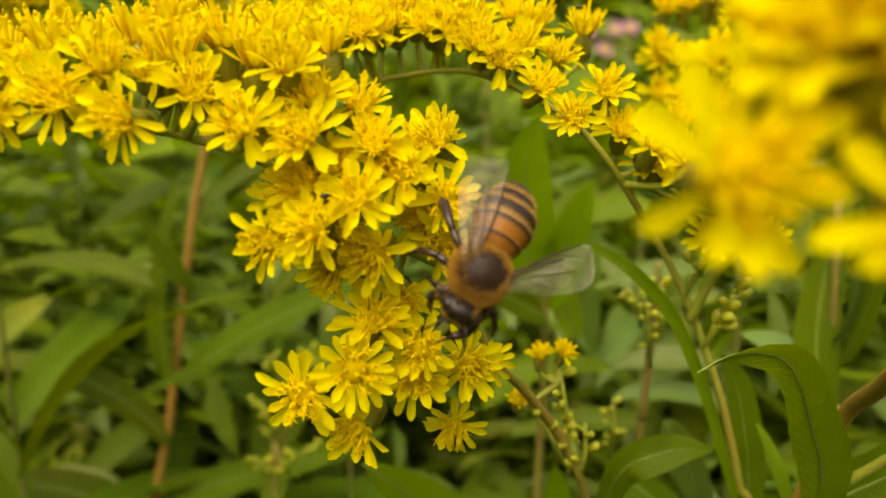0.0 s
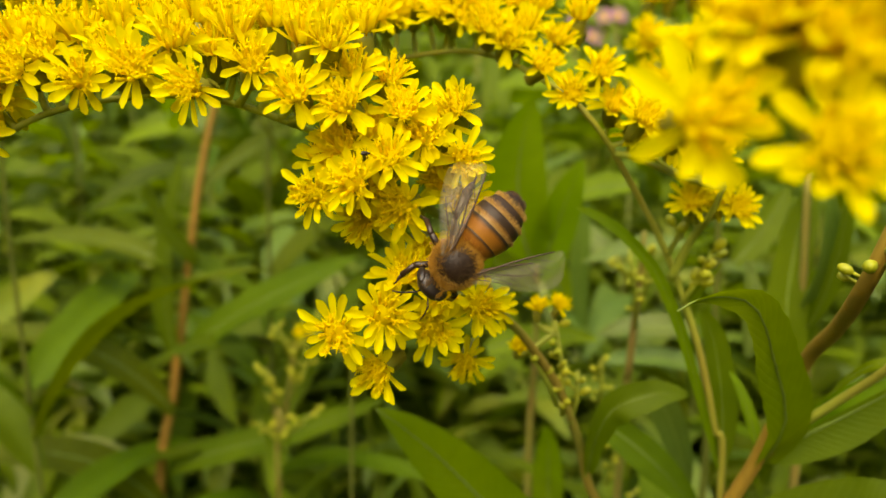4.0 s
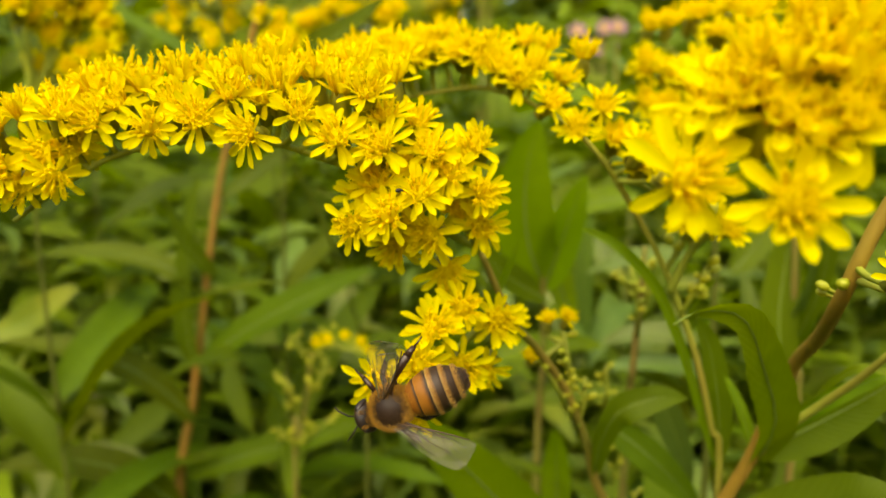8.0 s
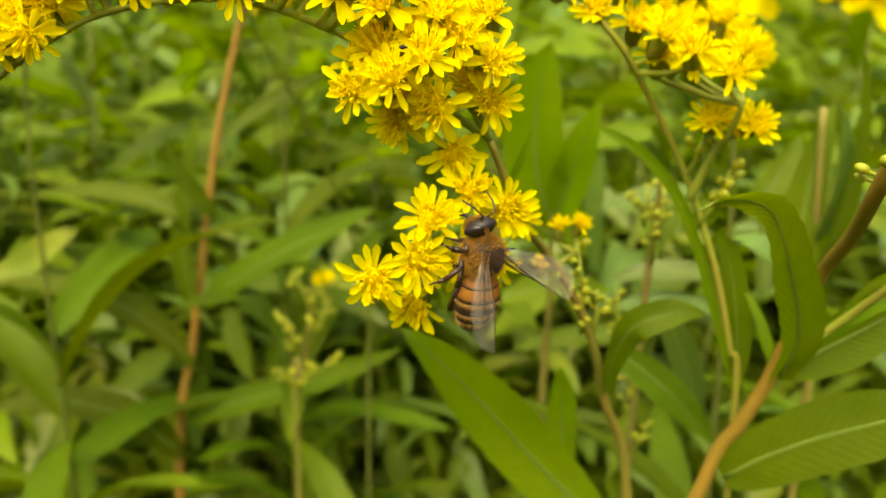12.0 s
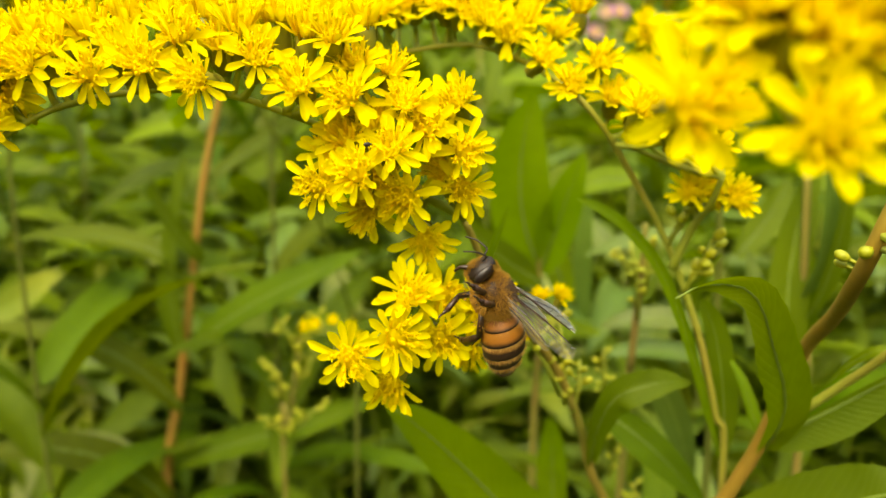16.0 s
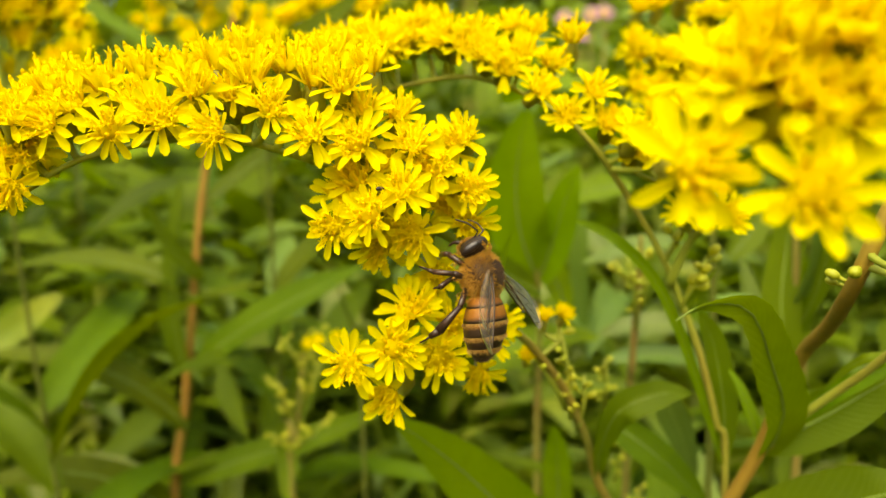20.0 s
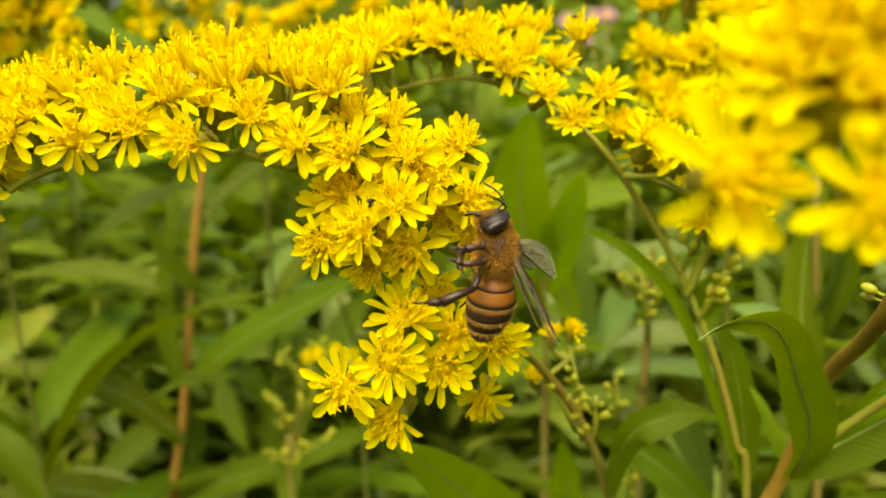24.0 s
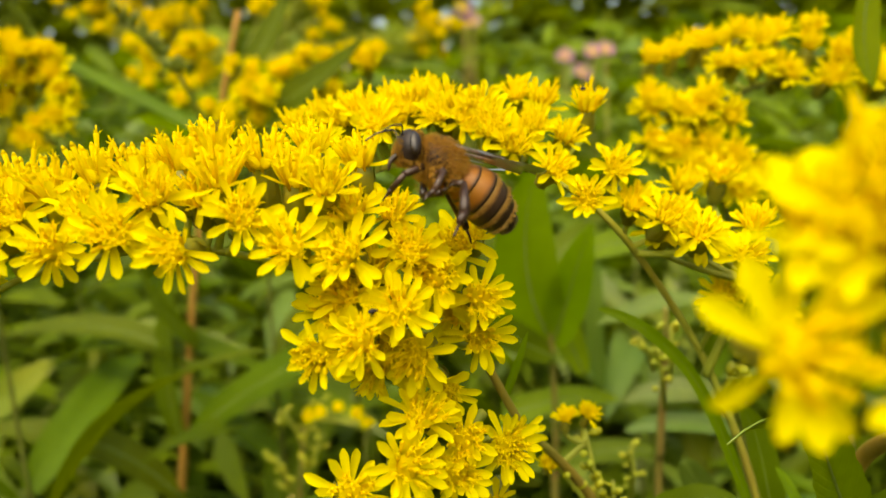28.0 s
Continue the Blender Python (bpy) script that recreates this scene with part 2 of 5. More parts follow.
def part(name, bm, material, parent, label="", m=None):
    return hang(name, mesh_of(name, bm, material), parent, m, label)


def thing(name, base, label, category, group=""):
    ob = new(name)
    ob.empty_display_size = 0.01
    ob.location = base
    return tagged(ob, label, category, group)


def bezier(points, u):
    """A point of a bezier line; through the points themselves where there are more than five."""
    pts = [Vector(p) for p in points]
    if len(pts) > 5:
        s = u * (len(pts) - 1)
        i = min(int(s), len(pts) - 2)
        t = s - i
        b, c = pts[i], pts[i + 1]
        a = pts[i - 1] if i else 2 * b - c
        d = pts[i + 2] if i + 2 < len(pts) else 2 * c - b
        return 0.5 * ((2 * b) + (c - a) * t + (2 * a - 5 * b + 4 * c - d) * t * t + (3 * b - a - 3 * c + d) * t ** 3)
    while len(pts) > 1:
        pts = [a.lerp(b, u) for a, b in zip(pts, pts[1:])]
    return pts[0]


def spline(points, n):
    """Smooth line through the given points (Catmull-Rom), n steps a span."""
    p = [Vector(q) for q in points]
    p = [2 * p[0] - p[1]] + p + [2 * p[-1] - p[-2]]
    line = []
    for i in range(1, len(p) - 2):
        for k in range(n):
            t = k / n
            a, b, c, d = p[i - 1:i + 3]
            line.append(0.5 * ((2 * b) + (c - a) * t + (2 * a - 5 * b + 4 * c - d) * t * t + (3 * b - a - 3 * c + d) * t ** 3))
    return line + [p[-2]]


def tube(bm, line, r0, r1, sides=6, mat=0):
    """Tapered round tube along a line."""
    rings = []
    ref = Vector((0.31, 0.93, 0.17))
    for i, p in enumerate(line):
        a, b = line[max(i - 1, 0)], line[min(i + 1, len(line) - 1)]
        t = (b - a).normalized()
        s = t.cross(ref).normalized()
        w = s.cross(t)
        f = i / (len(line) - 1)
        r = r0 + (r1 - r0) * f
        rings.append([bm.verts.new(p + (s * math.cos(k * math.tau / sides) + w * math.sin(k * math.tau / sides)) * r) for k in range(sides)])
    for q, w in zip(rings, rings[1:]):
        for k in range(sides):
            bm.faces.new((q[k], q[(k + 1) % sides], w[(k + 1) % sides], w[k])).material_index = mat
    bm.faces.new(rings[0][::-1]).material_index = mat
    bm.faces.new(rings[-1]).material_index = mat
    return bm


def blob(bm, centre, size, segs=14, rings=10, mat=0):
    r = bmesh.ops.create_uvsphere(bm, u_segments=segs, v_segments=rings, radius=1.0)
    for v in r["verts"]:
        v.co = Vector((v.co.x * size[0], v.co.y * size[1], v.co.z * size[2])) + Vector(centre)
    for v in r["verts"]:
        for f in v.link_faces:
            f.material_index = mat
    return r["verts"]


def blade(bm, points, width, up, fold=0.22, n=18, wave=0.03, seed=0, tooth=0.0, mat=0, blunt=0.75):
    """Lance-shaped leaf along a bezier line: folded along the midrib, edges waved and toothed."""
    rnd = random.Random(seed)
    ph = rnd.uniform(0, 6)
    cols = 6
    rows = []
    uv = bm.loops.layers.uv.verify()
    for i in range(n + 1):
        u = i / n
        p = bezier(points, u)
        t = (bezier(points, min(u + 0.02, 1)) - bezier(points, max(u - 0.02, 0))).normalized()
        s = t.cross(Vector(up)).normalized()
        nrm = s.cross(t)
        w = width * (u + 0.03) ** 0.55 * max(1.003 - u, 0) ** blunt / 0.53 * 0.5
        row = []
        for k in range(cols + 1):
            v = k / cols * 2 - 1
            edge = 1 + (tooth * (1 if i % 2 else -1) if abs(v) == 1 and 0.1 < u < 0.95 else 0)
            lift = fold * abs(v) * w + wave * width * v * v * math.sin(ph + 9 * u + 2 * v)
            row.append(bm.verts.new(p + s * v * w * edge + nrm * lift))
        rows.append(row)
    for i, (q, r) in enumerate(zip(rows, rows[1:])):
        for k in range(cols):
            f = bm.faces.new((q[k], q[k + 1], r[k + 1], r[k]))
            f.material_index = mat
            for loop, (a, c) in zip(f.loops, ((i, k), (i, k + 1), (i + 1, k + 1), (i + 1, k))):
                loop[uv].uv = (a / n, c / cols)
    return bm


def midrib(bm, points, r, up, n=12):
    line = [bezier(points, i / n) - Vector(up).normalized() * r * 0.3 for i in range(n + 1)]
    return tube(bm, line, r, r * 0.25, 5)


def leaf(parent, base, points, width, up, material=None, label="", fold=0.22, tooth=0.0, seed=0, wave=0.03, blunt=0.75):
    """A single leaf of a plant, given in world metres, with its midrib."""
    pts = [Vector(p) - Vector(base) for p in points]
    ob = part("leaf", blade(bmesh.new(), pts, width, up, fold, 26, wave, seed, tooth, 0, blunt), material or LEAF, parent, label)
    part("midrib", midrib(bmesh.new(), pts, width * 0.035, up), MIDRIB, ob)
    return ob


# ---- flower heads ----
def petal_mesh(length, width, curl, seed):
    bm = bmesh.new()
    rnd = random.Random(seed)
    n, cols = 7, 4
    rows = []
    skew = rnd.uniform(-0.0002, 0.0002)
    for i in range(n + 1):
        u = i / n
        w = width * (0.42 + 0.62 * u ** 0.8) * (1 if u < 0.72 else math.sqrt(max(1 - ((u - 0.72) / 0.29) ** 2, 0.02))) * 0.5
        row = []
        for k in range(cols + 1):
            v = k / cols * 2 - 1
            z = curl * length * u * u + abs(v) * w * 0.45 - (0.00006 if k in (1, 3) else 0)
            row.append(bm.verts.new((length * u, v * w + skew * u * u, z)))
        rows.append(row)
    for q, r in zip(rows, rows[1:]):
        for k in range(cols):
            bm.faces.new((q[k], r[k], r[k + 1], q[k + 1]))
    return bm


def petal_pose(az, elev, radius, roll=0.0, z=0.0):
    return pose(0, 0, z, 0, 0, az) @ pose(radius, 0, 0, roll, -elev, 0)


def involucre_mesh(seed):
    """Slim green cup of overlapping bracts below the florets, hanging down the local z."""
    bm = bmesh.new()
    rnd = random.Random(seed)
    prof = [(-0.0043, 0.0004), (-0.0038, 0.0008), (-0.0025, 0.00115), (-0.0010, 0.00115), (0.0, 0.0010), (0.0003, 0.0004)]
    rings = [[bm.verts.new((r * math.cos(k * math.tau / 9), r * math.sin(k * math.tau / 9), z)) for k in range(9)] for z, r in prof]
    for q, w in zip(rings, rings[1:]):
        for k in range(9):
            bm.faces.new((q[k], q[(k + 1) % 9], w[(k + 1) % 9], w[k]))
    bm.faces.new(rings[-1])
    for k in range(14):
        a, z0, ln = k * 2.4 + rnd.uniform(-.2, .2), -0.0040 + (k % 4) * 0.0007, rnd.uniform(0.0016, 0.0022)
        pts = []
        for u, w in ((0, 0.00028), (0.5, 0.00034), (1, 0.00002)):
            r = 0.00125 + 0.00012 * u - (0.0004 if k % 4 == 0 and u == 0 else 0)
            for s in (-1, 1):
                b = a + s * w / r
                pts.append(bm.verts.new((r * math.cos(b), r * math.sin(b), z0 + ln * u)))
        bm.faces.new((pts[0], pts[1], pts[3], pts[2]))
        bm.faces.new((pts[2], pts[3], pts[5], pts[4]))
    return mesh_of("flower_head", bm, INVOLUCRE)


def disc_mesh(seed, count, height):
    """Tuft of tubular florets with flared lobes and a thin style each."""
    bm = bmesh.new()
    rnd = random.Random(seed)
    for i in range(count):
        a, r = i * 2.4, 0.0011 * math.sqrt((i + 0.4) / count)
        lean = Vector((math.cos(a), math.sin(a), 0)) * (r * 480)
        h = height * rnd.uniform(0.75, 1.15)
        p0 = Vector((r * math.cos(a), r * math.sin(a), -0.0003))
        d = (Vector((0, 0, 1)) + lean * 0.9).normalized()
        tube(bm, [p0, p0 + d * h * 0.6, p0 + d * h], 0.00013, 0.00027, 5)
        if rnd.random() < (0.7 if height < 0.003 else 0.35):
            s = d.cross(Vector((0.3, 0.9, 0.2))).normalized()
            w = d.cross(s)
            tip = p0 + d * h
            for k in range(5):
                b0 = k * math.tau / 5
                q = [tip + (s * math.cos(b) + w * math.sin(b)) * 0.00026 for b in (b0 - 0.5, b0 + 0.5)]
                end = tip + (s * math.cos(b0) + w * math.sin(b0)) * 0.00068 + d * 0.0003
                bm.faces.new([bm.verts.new(v) for v in (*q, end)])
            tube(bm, [tip, tip + d * 0.0007], 0.0001, 0.00007, 4)
        else:
            tube(bm, [p0 + d * h, p0 + d * (h + 0.0004)], 0.00027, 0.00008, 5)
    blob(bm, (0, 0, 0.0003), (0.0011, 0.0011, 0.0005), 10, 6)
    return mesh_of("flower_disc", bm, FLORET)


PETAL_BITS = [(0.0030, 0.00102, -0.10, 1), (0.0028, 0.00096, 0.06, 2), (0.0033, 0.00108, -0.2, 3), (0.0025, 0.00088, 0.14, 4), (0.0031, 0.00092, -0.02, 5), (0.0029, 0.00108, 0.2, 6)]
PETALS = [mesh_of("petal", petal_mesh(*b), PETAL) for b in PETAL_BITS]
DISCS = [disc_mesh(s, n, h) for s, n, h in ((1, 15, 0.0023), (2, 13, 0.0026), (3, 17, 0.0021))]
TUFTS = [disc_mesh(s, n, h) for s, n, h in ((7, 16, 0.0034), (8, 14, 0.0038))]
CUPS = [involucre_mesh(s) for s in (1, 2)]


def ray_layout(rnd, brush, few=False):
    """Azimuth, elevation, roll of each ray petal of one head."""
    rays = []
    count = rnd.choice((10, 11, 12) if few else (19, 20, 22) if brush else (15, 16, 18))
    for k in range(count):
        az = (k + rnd.uniform(-0.3, 0.3)) * 360 / count
        if brush:
            el = rnd.choice((rnd.uniform(55, 80), rnd.uniform(35, 65), rnd.uniform(0, 35)))
        else:
            el = rnd.choice((rnd.uniform(5, 30), rnd.uniform(20, 50), rnd.uniform(40, 70), rnd.uniform(-20, 20)))
        rays.append((az, el, rnd.uniform(-25, 25)))
    return rays


def joined_rays(seed, brush):
    bm = bmesh.new()
    rnd = random.Random(seed)
    for az, el, roll in ray_layout(rnd, brush):
        one = petal_mesh(*rnd.choice(PETAL_BITS))
        one.transform(petal_pose(az, el, 0.0009, roll))
        tmp = bpy.data.meshes.new("tmp")
        one.to_mesh(tmp)
        one.free()
        bm.from_mesh(tmp)
        bpy.data.meshes.remove(tmp)
    return mesh_of("ray_petals", bm, PETAL)


RAYS_OPEN = [joined_rays(10 + s, False) for s in range(5)]
RAYS_BRUSH = [joined_rays(30 + s, True) for s in range(4)]


def head_pose(x, y, z, tilt, rnd, size, spread=22):
    """Pose of a head that leans tilt degrees from upright towards the open side of the clump."""
    yaw = rnd.uniform(-spread, spread)
    return pose(x, y, z, 0, 0, yaw) @ pose(0, 0, 0, tilt) @ pose(0, 0, 0, 0, 0, rnd.uniform(0, 360)) @ Matrix.Scale(size, 4)


def flower_head(plant, base, spec, rnd, split, size=1.0, few=False):
    x, y, z, tilt = spec
    brush = tilt < 36
    m = head_pose(x - base[0], y - base[1], z - base[2], tilt, rnd, size * rnd.uniform(0.92, 1.08))
    head = hang("flower_head", rnd.choice(CUPS), plant, m)
    hang("flower_disc", rnd.choice(TUFTS if brush else DISCS), head)
    if split:
        for az, el, roll in ray_layout(rnd, brush, few):
            hang("petal", rnd.choice(PETALS), head, petal_pose(az, el, 0.0009, roll) @ Matrix.Diagonal((1.08, 1.3, 1, 1) if few else (1, 1, 1, 1)))
    else:
        tagged(hang("ray_petals", rnd.choice(RAYS_BRUSH if brush else RAYS_OPEN), head), kind="stuff")
    return head


def flower_heads(plant, base, rows, seed, split=False, size=1.0, rail=None, stalk=0.00035, dense=1, loose=0.004, few=False):
    """Heads of one spray, each on a stalk that runs from its cup to the spray's branch (rail: world points)."""
    rnd = random.Random(seed)
    b = Vector(base)
    mass = bmesh.new()
    crowd = [tuple(v + (rnd.gauss(0, loose) if k and i < 3 else 0) for i, v in enumerate(spec)) for spec in rows for k in range(dense)]
    for spec in crowd:
        head = flower_head(plant, base, spec, rnd, split, size, few)
        if rail:
            foot = head.matrix_basis @ Vector((0, 0, -0.0041))
            near = min(rail, key=lambda q: (q - b - foot).length + 0.3 * abs((q - b).z - foot.z))
            end = near - b
            bend = foot.lerp(end, 0.5) + (head.matrix_basis.to_3x3() @ Vector((0, 0, -0.0015)))
            one = bmesh.new() if dense == 1 else mass
            tube(one, [bezier((foot, bend, end), k / 5) for k in range(6)], stalk, stalk * 1.4, 5)
            if dense == 1:
                part("flower_stalk", one, TWIG, plant)
    if rail and dense > 1:
        tagged(part("stalk_tangle", mass, TWIG, plant, "thin green flower stalks"), kind="stuff")
    else:
        mass.free()


def branch(plant, base, points, r0, r1, material, name="branch", label="", sides=8):
    line = spline(points, 8)
    b = Vector(base)
    part(name, tube(bmesh.new(), [p - b for p in line], r0, r1, sides), material, plant, label)
    return line


def bud_cluster(plant, base, start, end, count, seed, size=0.0011, spread=0.0026):
    """Side twig set with round closed buds."""
    rnd = random.Random(seed)
    b, s, e = Vector(base), Vector(start), Vector(end)
    part("bud_twig", tube(bmesh.new(), [s - b, (s + e) / 2 - b + Vector((0.0006, 0, 0)), e - b], 0.00045, 0.0003, 5), TWIG, plant)
    for i in range(count):
        p = s.lerp(e, 0.25 + 0.78 * i / count) - b
        bm = bmesh.new()
        d = Vector((rnd.uniform(-1, 1), rnd.uniform(-1, 0.4), rnd.uniform(0.1, 0.9))).normalized()
        q = p + d * spread * rnd.uniform(0.5, 1)
        tube(bm, [p, p.lerp(q, 0.6), q], 0.00022, 0.00022, 4)
        k = size * rnd.uniform(0.75, 1.2)
        for v in blob(bm, (0, 0, 0), (k * 0.8, k * 0.8, k * 1.15), 8, 6):
            v.co = d.to_track_quat("Z", "Y") @ v.co + q + d * k
        part("bud", bm, BUD, plant)


# heads: x, y, z in metres, lean from upright in degrees
ARCH_OUTER = [
    (-0.0573, 0.0670, 1.0977, 35),
    (-0.0560, 0.0650, 1.0939, 80),
    (-0.0543, 0.0660, 1.0918, 100),
    (-0.0511, 0.0660, 1.0954, 95),
    (-0.0491, 0.0640, 1.0929, 110),
    (-0.0479, 0.0640, 1.0999, 45),
    (-0.0536, 0.0680, 1.0996, 25),
    (-0.0441, 0.0640, 1.0993, 70),
    (-0.0451, 0.0680, 1.1021, 20),
    (-0.0429, 0.0700, 1.1031, 10),
    (-0.0391, 0.0680, 1.1024, 15),
    (-0.0371, 0.0620, 1.0985, 75),
    (-0.0420, 0.0660, 1.1008, 45),
    (-0.0348, 0.0650, 1.1008, 40),
    (-0.0479, 0.0680, 1.1008, 30),
    (-0.0479, 0.0670, 1.0966, 85),
]
ARCH_INNER = [
    (-0.0354, 0.0690, 1.1037, 10),
    (-0.0317, 0.0620, 1.0994, 70),
    (-0.0314, 0.0690, 1.1034, 10),
    (-0.0286, 0.0640, 1.1021, 45),
    (-0.0273, 0.0690, 1.1043, 5),
    (-0.0259, 0.0605, 1.0979, 80),
    (-0.0245, 0.0700, 1.1057, 5),
    (-0.0230, 0.0660, 1.1030, 30),
    (-0.0206, 0.0630, 1.1000, 60),
    (-0.0196, 0.0690, 1.1040, 10),
    (-0.0164, 0.0670, 1.1025, 25),
    (-0.0132, 0.0640, 1.1021, 45),
    (-0.0165, 0.0620, 1.0973, 65),
    (-0.0117, 0.0625, 1.0963, 62),
    (-0.0103, 0.0690, 1.1036, 15),
    (-0.0150, 0.0720, 1.1051, 10),
    (-0.0114, 0.0660, 1.0994, 40),
    (-0.0253, 0.0670, 1.1014, 40),
]
MID_CLUSTER = [
    (-0.0076, 0.0680, 1.0988, 40),
    (-0.0061, 0.0655, 1.0956, 58),
    (-0.0005, 0.0700, 1.0957, 60),
    (-0.0039, 0.0660, 1.0929, 65),
    (0.0002, 0.0665, 1.0905, 78),
    (-0.0021, 0.0700, 1.0941, 40),
    (-0.0148, 0.0615, 1.0876, 80),
    (-0.0108, 0.0605, 1.0889, 75),
    (-0.0073, 0.0620, 1.0911, 60),
    (-0.0121, 0.0650, 1.0921, 50),
    (-0.0062, 0.0650, 1.0858, 85),
    (0.0002, 0.0690, 1.0860, 85),
    (-0.0104, 0.0680, 1.0839, 100),
    (-0.0040, 0.0700, 1.0800, 100),
    (-0.0097, 0.0670, 1.0931, 40),
    (-0.0138, 0.0660, 1.0902, 55),
    (-0.0023, 0.0720, 1.0879, 70),
    (-0.0092, 0.0670, 1.0873, 70),
]
LOW_FIXED = [
    (0.0012, 0.0720, 1.0660, 105),
    (0.0050, 0.0800, 1.0700, 80),
]
TWIN_HEADS = [
    (-0.0021, 0.0670, 1.0760, 70),
    (0.0024, 0.0700, 1.0734, 72),
]
LOW_CLUSTER = [
    (-0.0120, 0.0620, 1.0693, 75),
    (-0.0067, 0.0615, 1.0719, 70),
    (-0.0054, 0.0640, 1.0758, 50),
    (-0.0075, 0.0650, 1.0647, 100),
    (-0.0019, 0.0660, 1.0697, 78),
]
SPRAY_A = [
    (-0.0206, 0.0980, 1.1066, 30),
    (-0.0174, 0.1000, 1.1077, 25),
    (-0.0120, 0.0960, 1.1087, 30),
    (-0.0101, 0.0930, 1.1072, 60),
    (-0.0038, 0.0980, 1.1100, 25),
    (-0.0005, 0.0950, 1.1091, 40),
    (0.0033, 0.0930, 1.1085, 50),
    (0.0043, 0.0900, 1.1056, 55),
    (0.0089, 0.1000, 1.1097, 40),
    (-0.0077, 0.1000, 1.1092, 20),
    (0.0178, 0.0970, 1.1073, 25),
    (0.0069, 0.0890, 1.1035, 60),
    (-0.0144, 0.0970, 1.1077, 40),
    (-0.0087, 0.0950, 1.1074, 50),
    (-0.0061, 0.0960, 1.1087, 45),
    (-0.0021, 0.0930, 1.1077, 55),
    (0.0010, 0.0920, 1.1069, 60),
    (0.0116, 0.0980, 1.1080, 30),
]
SPRAY_B = [
    (0.0111, 0.0860, 1.1006, 60),
    (0.0191, 0.0880, 1.1001, 60),
    (0.0147, 0.0840, 1.0972, 75),
    (0.0095, 0.0920, 1.1056, 40),
    (0.0138, 0.0920, 1.1040, 40),
    (0.0212, 0.0880, 1.0955, 50),
    (0.0244, 0.0850, 1.0939, 50),
    (0.0278, 0.0830, 1.0922, 50),
]
SPRAY_C = [
    (0.0253, 0.0900, 1.0915, 40),
    (0.0291, 0.0870, 1.0910, 50),
    (0.0328, 0.0820, 1.0893, 68),
    (0.0361, 0.0870, 1.0918, 30),
    (0.0333, 0.0900, 1.0825, 60),
    (0.0390, 0.0880, 1.0819, 70),
    (0.0373, 0.0920, 1.0826, 60),
    (0.0313, 0.1000, 1.0956, 30),
    (0.0368, 0.1000, 1.0965, 30),
    (0.0288, 0.0940, 1.0921, 30),
]
RIGHT_TOP = [
    (0.0488, 0.1550, 1.1167, 30),
    (0.0559, 0.1550, 1.1183, 20),
    (0.0639, 0.1570, 1.1200, 20),
    (0.0711, 0.1570, 1.1196, 20),
    (0.0774, 0.1550, 1.1167, 20),
    (0.0835, 0.1530, 1.1145, 30),
    (0.0884, 0.1500, 1.1106, 40),
    (0.0575, 0.1500, 1.1145, 40),
    (0.0644, 0.1500, 1.1141, 40),
    (0.0715, 0.1500, 1.1114, 50),
    (0.0791, 0.1500, 1.1095, 50),
    (0.0895, 0.1570, 1.1133, 30),
    (0.0424, 0.1500, 1.1063, 60),
    (0.0476, 0.1480, 1.1060, 60),
    (0.0533, 0.1480, 1.1061, 60),
    (0.0579, 0.1480, 1.1037, 60),
    (0.0418, 0.1480, 1.0996, 70),
    (0.0469, 0.1460, 1.0987, 70),
    (0.0526, 0.1460, 1.0990, 70),
    (0.0572, 0.1460, 1.0959, 70),
    (0.0536, 0.1450, 1.0924, 80),
    (0.0605, 0.1450, 1.0897, 80),
    (0.0525, 0.1520, 1.1031, 60),
]
NEAR_SPRAY = [
    (0.0114, 0.0285, 1.0968, 80),
    (0.0174, 0.0255, 1.0957, 82),
    (0.0148, 0.0290, 1.1022, 50),
    (0.0171, 0.0280, 1.1010, 50),
    (0.0193, 0.0270, 1.1000, 60),
    (0.0180, 0.0290, 1.1040, 25),
    (0.0205, 0.0280, 1.1041, 30),
    (0.0217, 0.0260, 1.1012, 60),
    (0.0164, 0.0300, 1.1040, 20),
    (0.0227, 0.0280, 1.1060, 30),
    (0.0197, 0.0300, 1.1066, 15),
    (0.0238, 0.0260, 1.1031, 60),
    (0.0220, 0.0300, 1.1074, 15),
    (0.0137, 0.0310, 1.1020, 40),
    (0.0246, 0.0280, 1.1063, 40),
    (0.0242, 0.0300, 1.1079, 20),
]
RIGHT_LOW = [
    (0.0419, 0.0500, 1.0837, 70),
    (0.0452, 0.0520, 1.0813, 80),
    (0.0467, 0.0530, 1.0835, 50),
]
BACK_LEFT = [
    (-0.1096, 0.2000, 1.1320, 30),
    (-0.1041, 0.2000, 1.1295, 30),
    (-0.0998, 0.2000, 1.1242, 50),
    (-0.1082, 0.2000, 1.1226, 50),
    (-0.1054, 0.2000, 1.1121, 70),
    (-0.1122, 0.2000, 1.1250, 50),
    (-0.1188, 0.2000, 1.1297, 30),
    (-0.1188, 0.2000, 1.1210, 60),
    (-0.0983, 0.2000, 1.1198, 60),
    (-0.1143, 0.2000, 1.1171, 70),
    (-0.1097, 0.2000, 1.1087, 80),
    (-0.1224, 0.2000, 1.1256, 40),
]
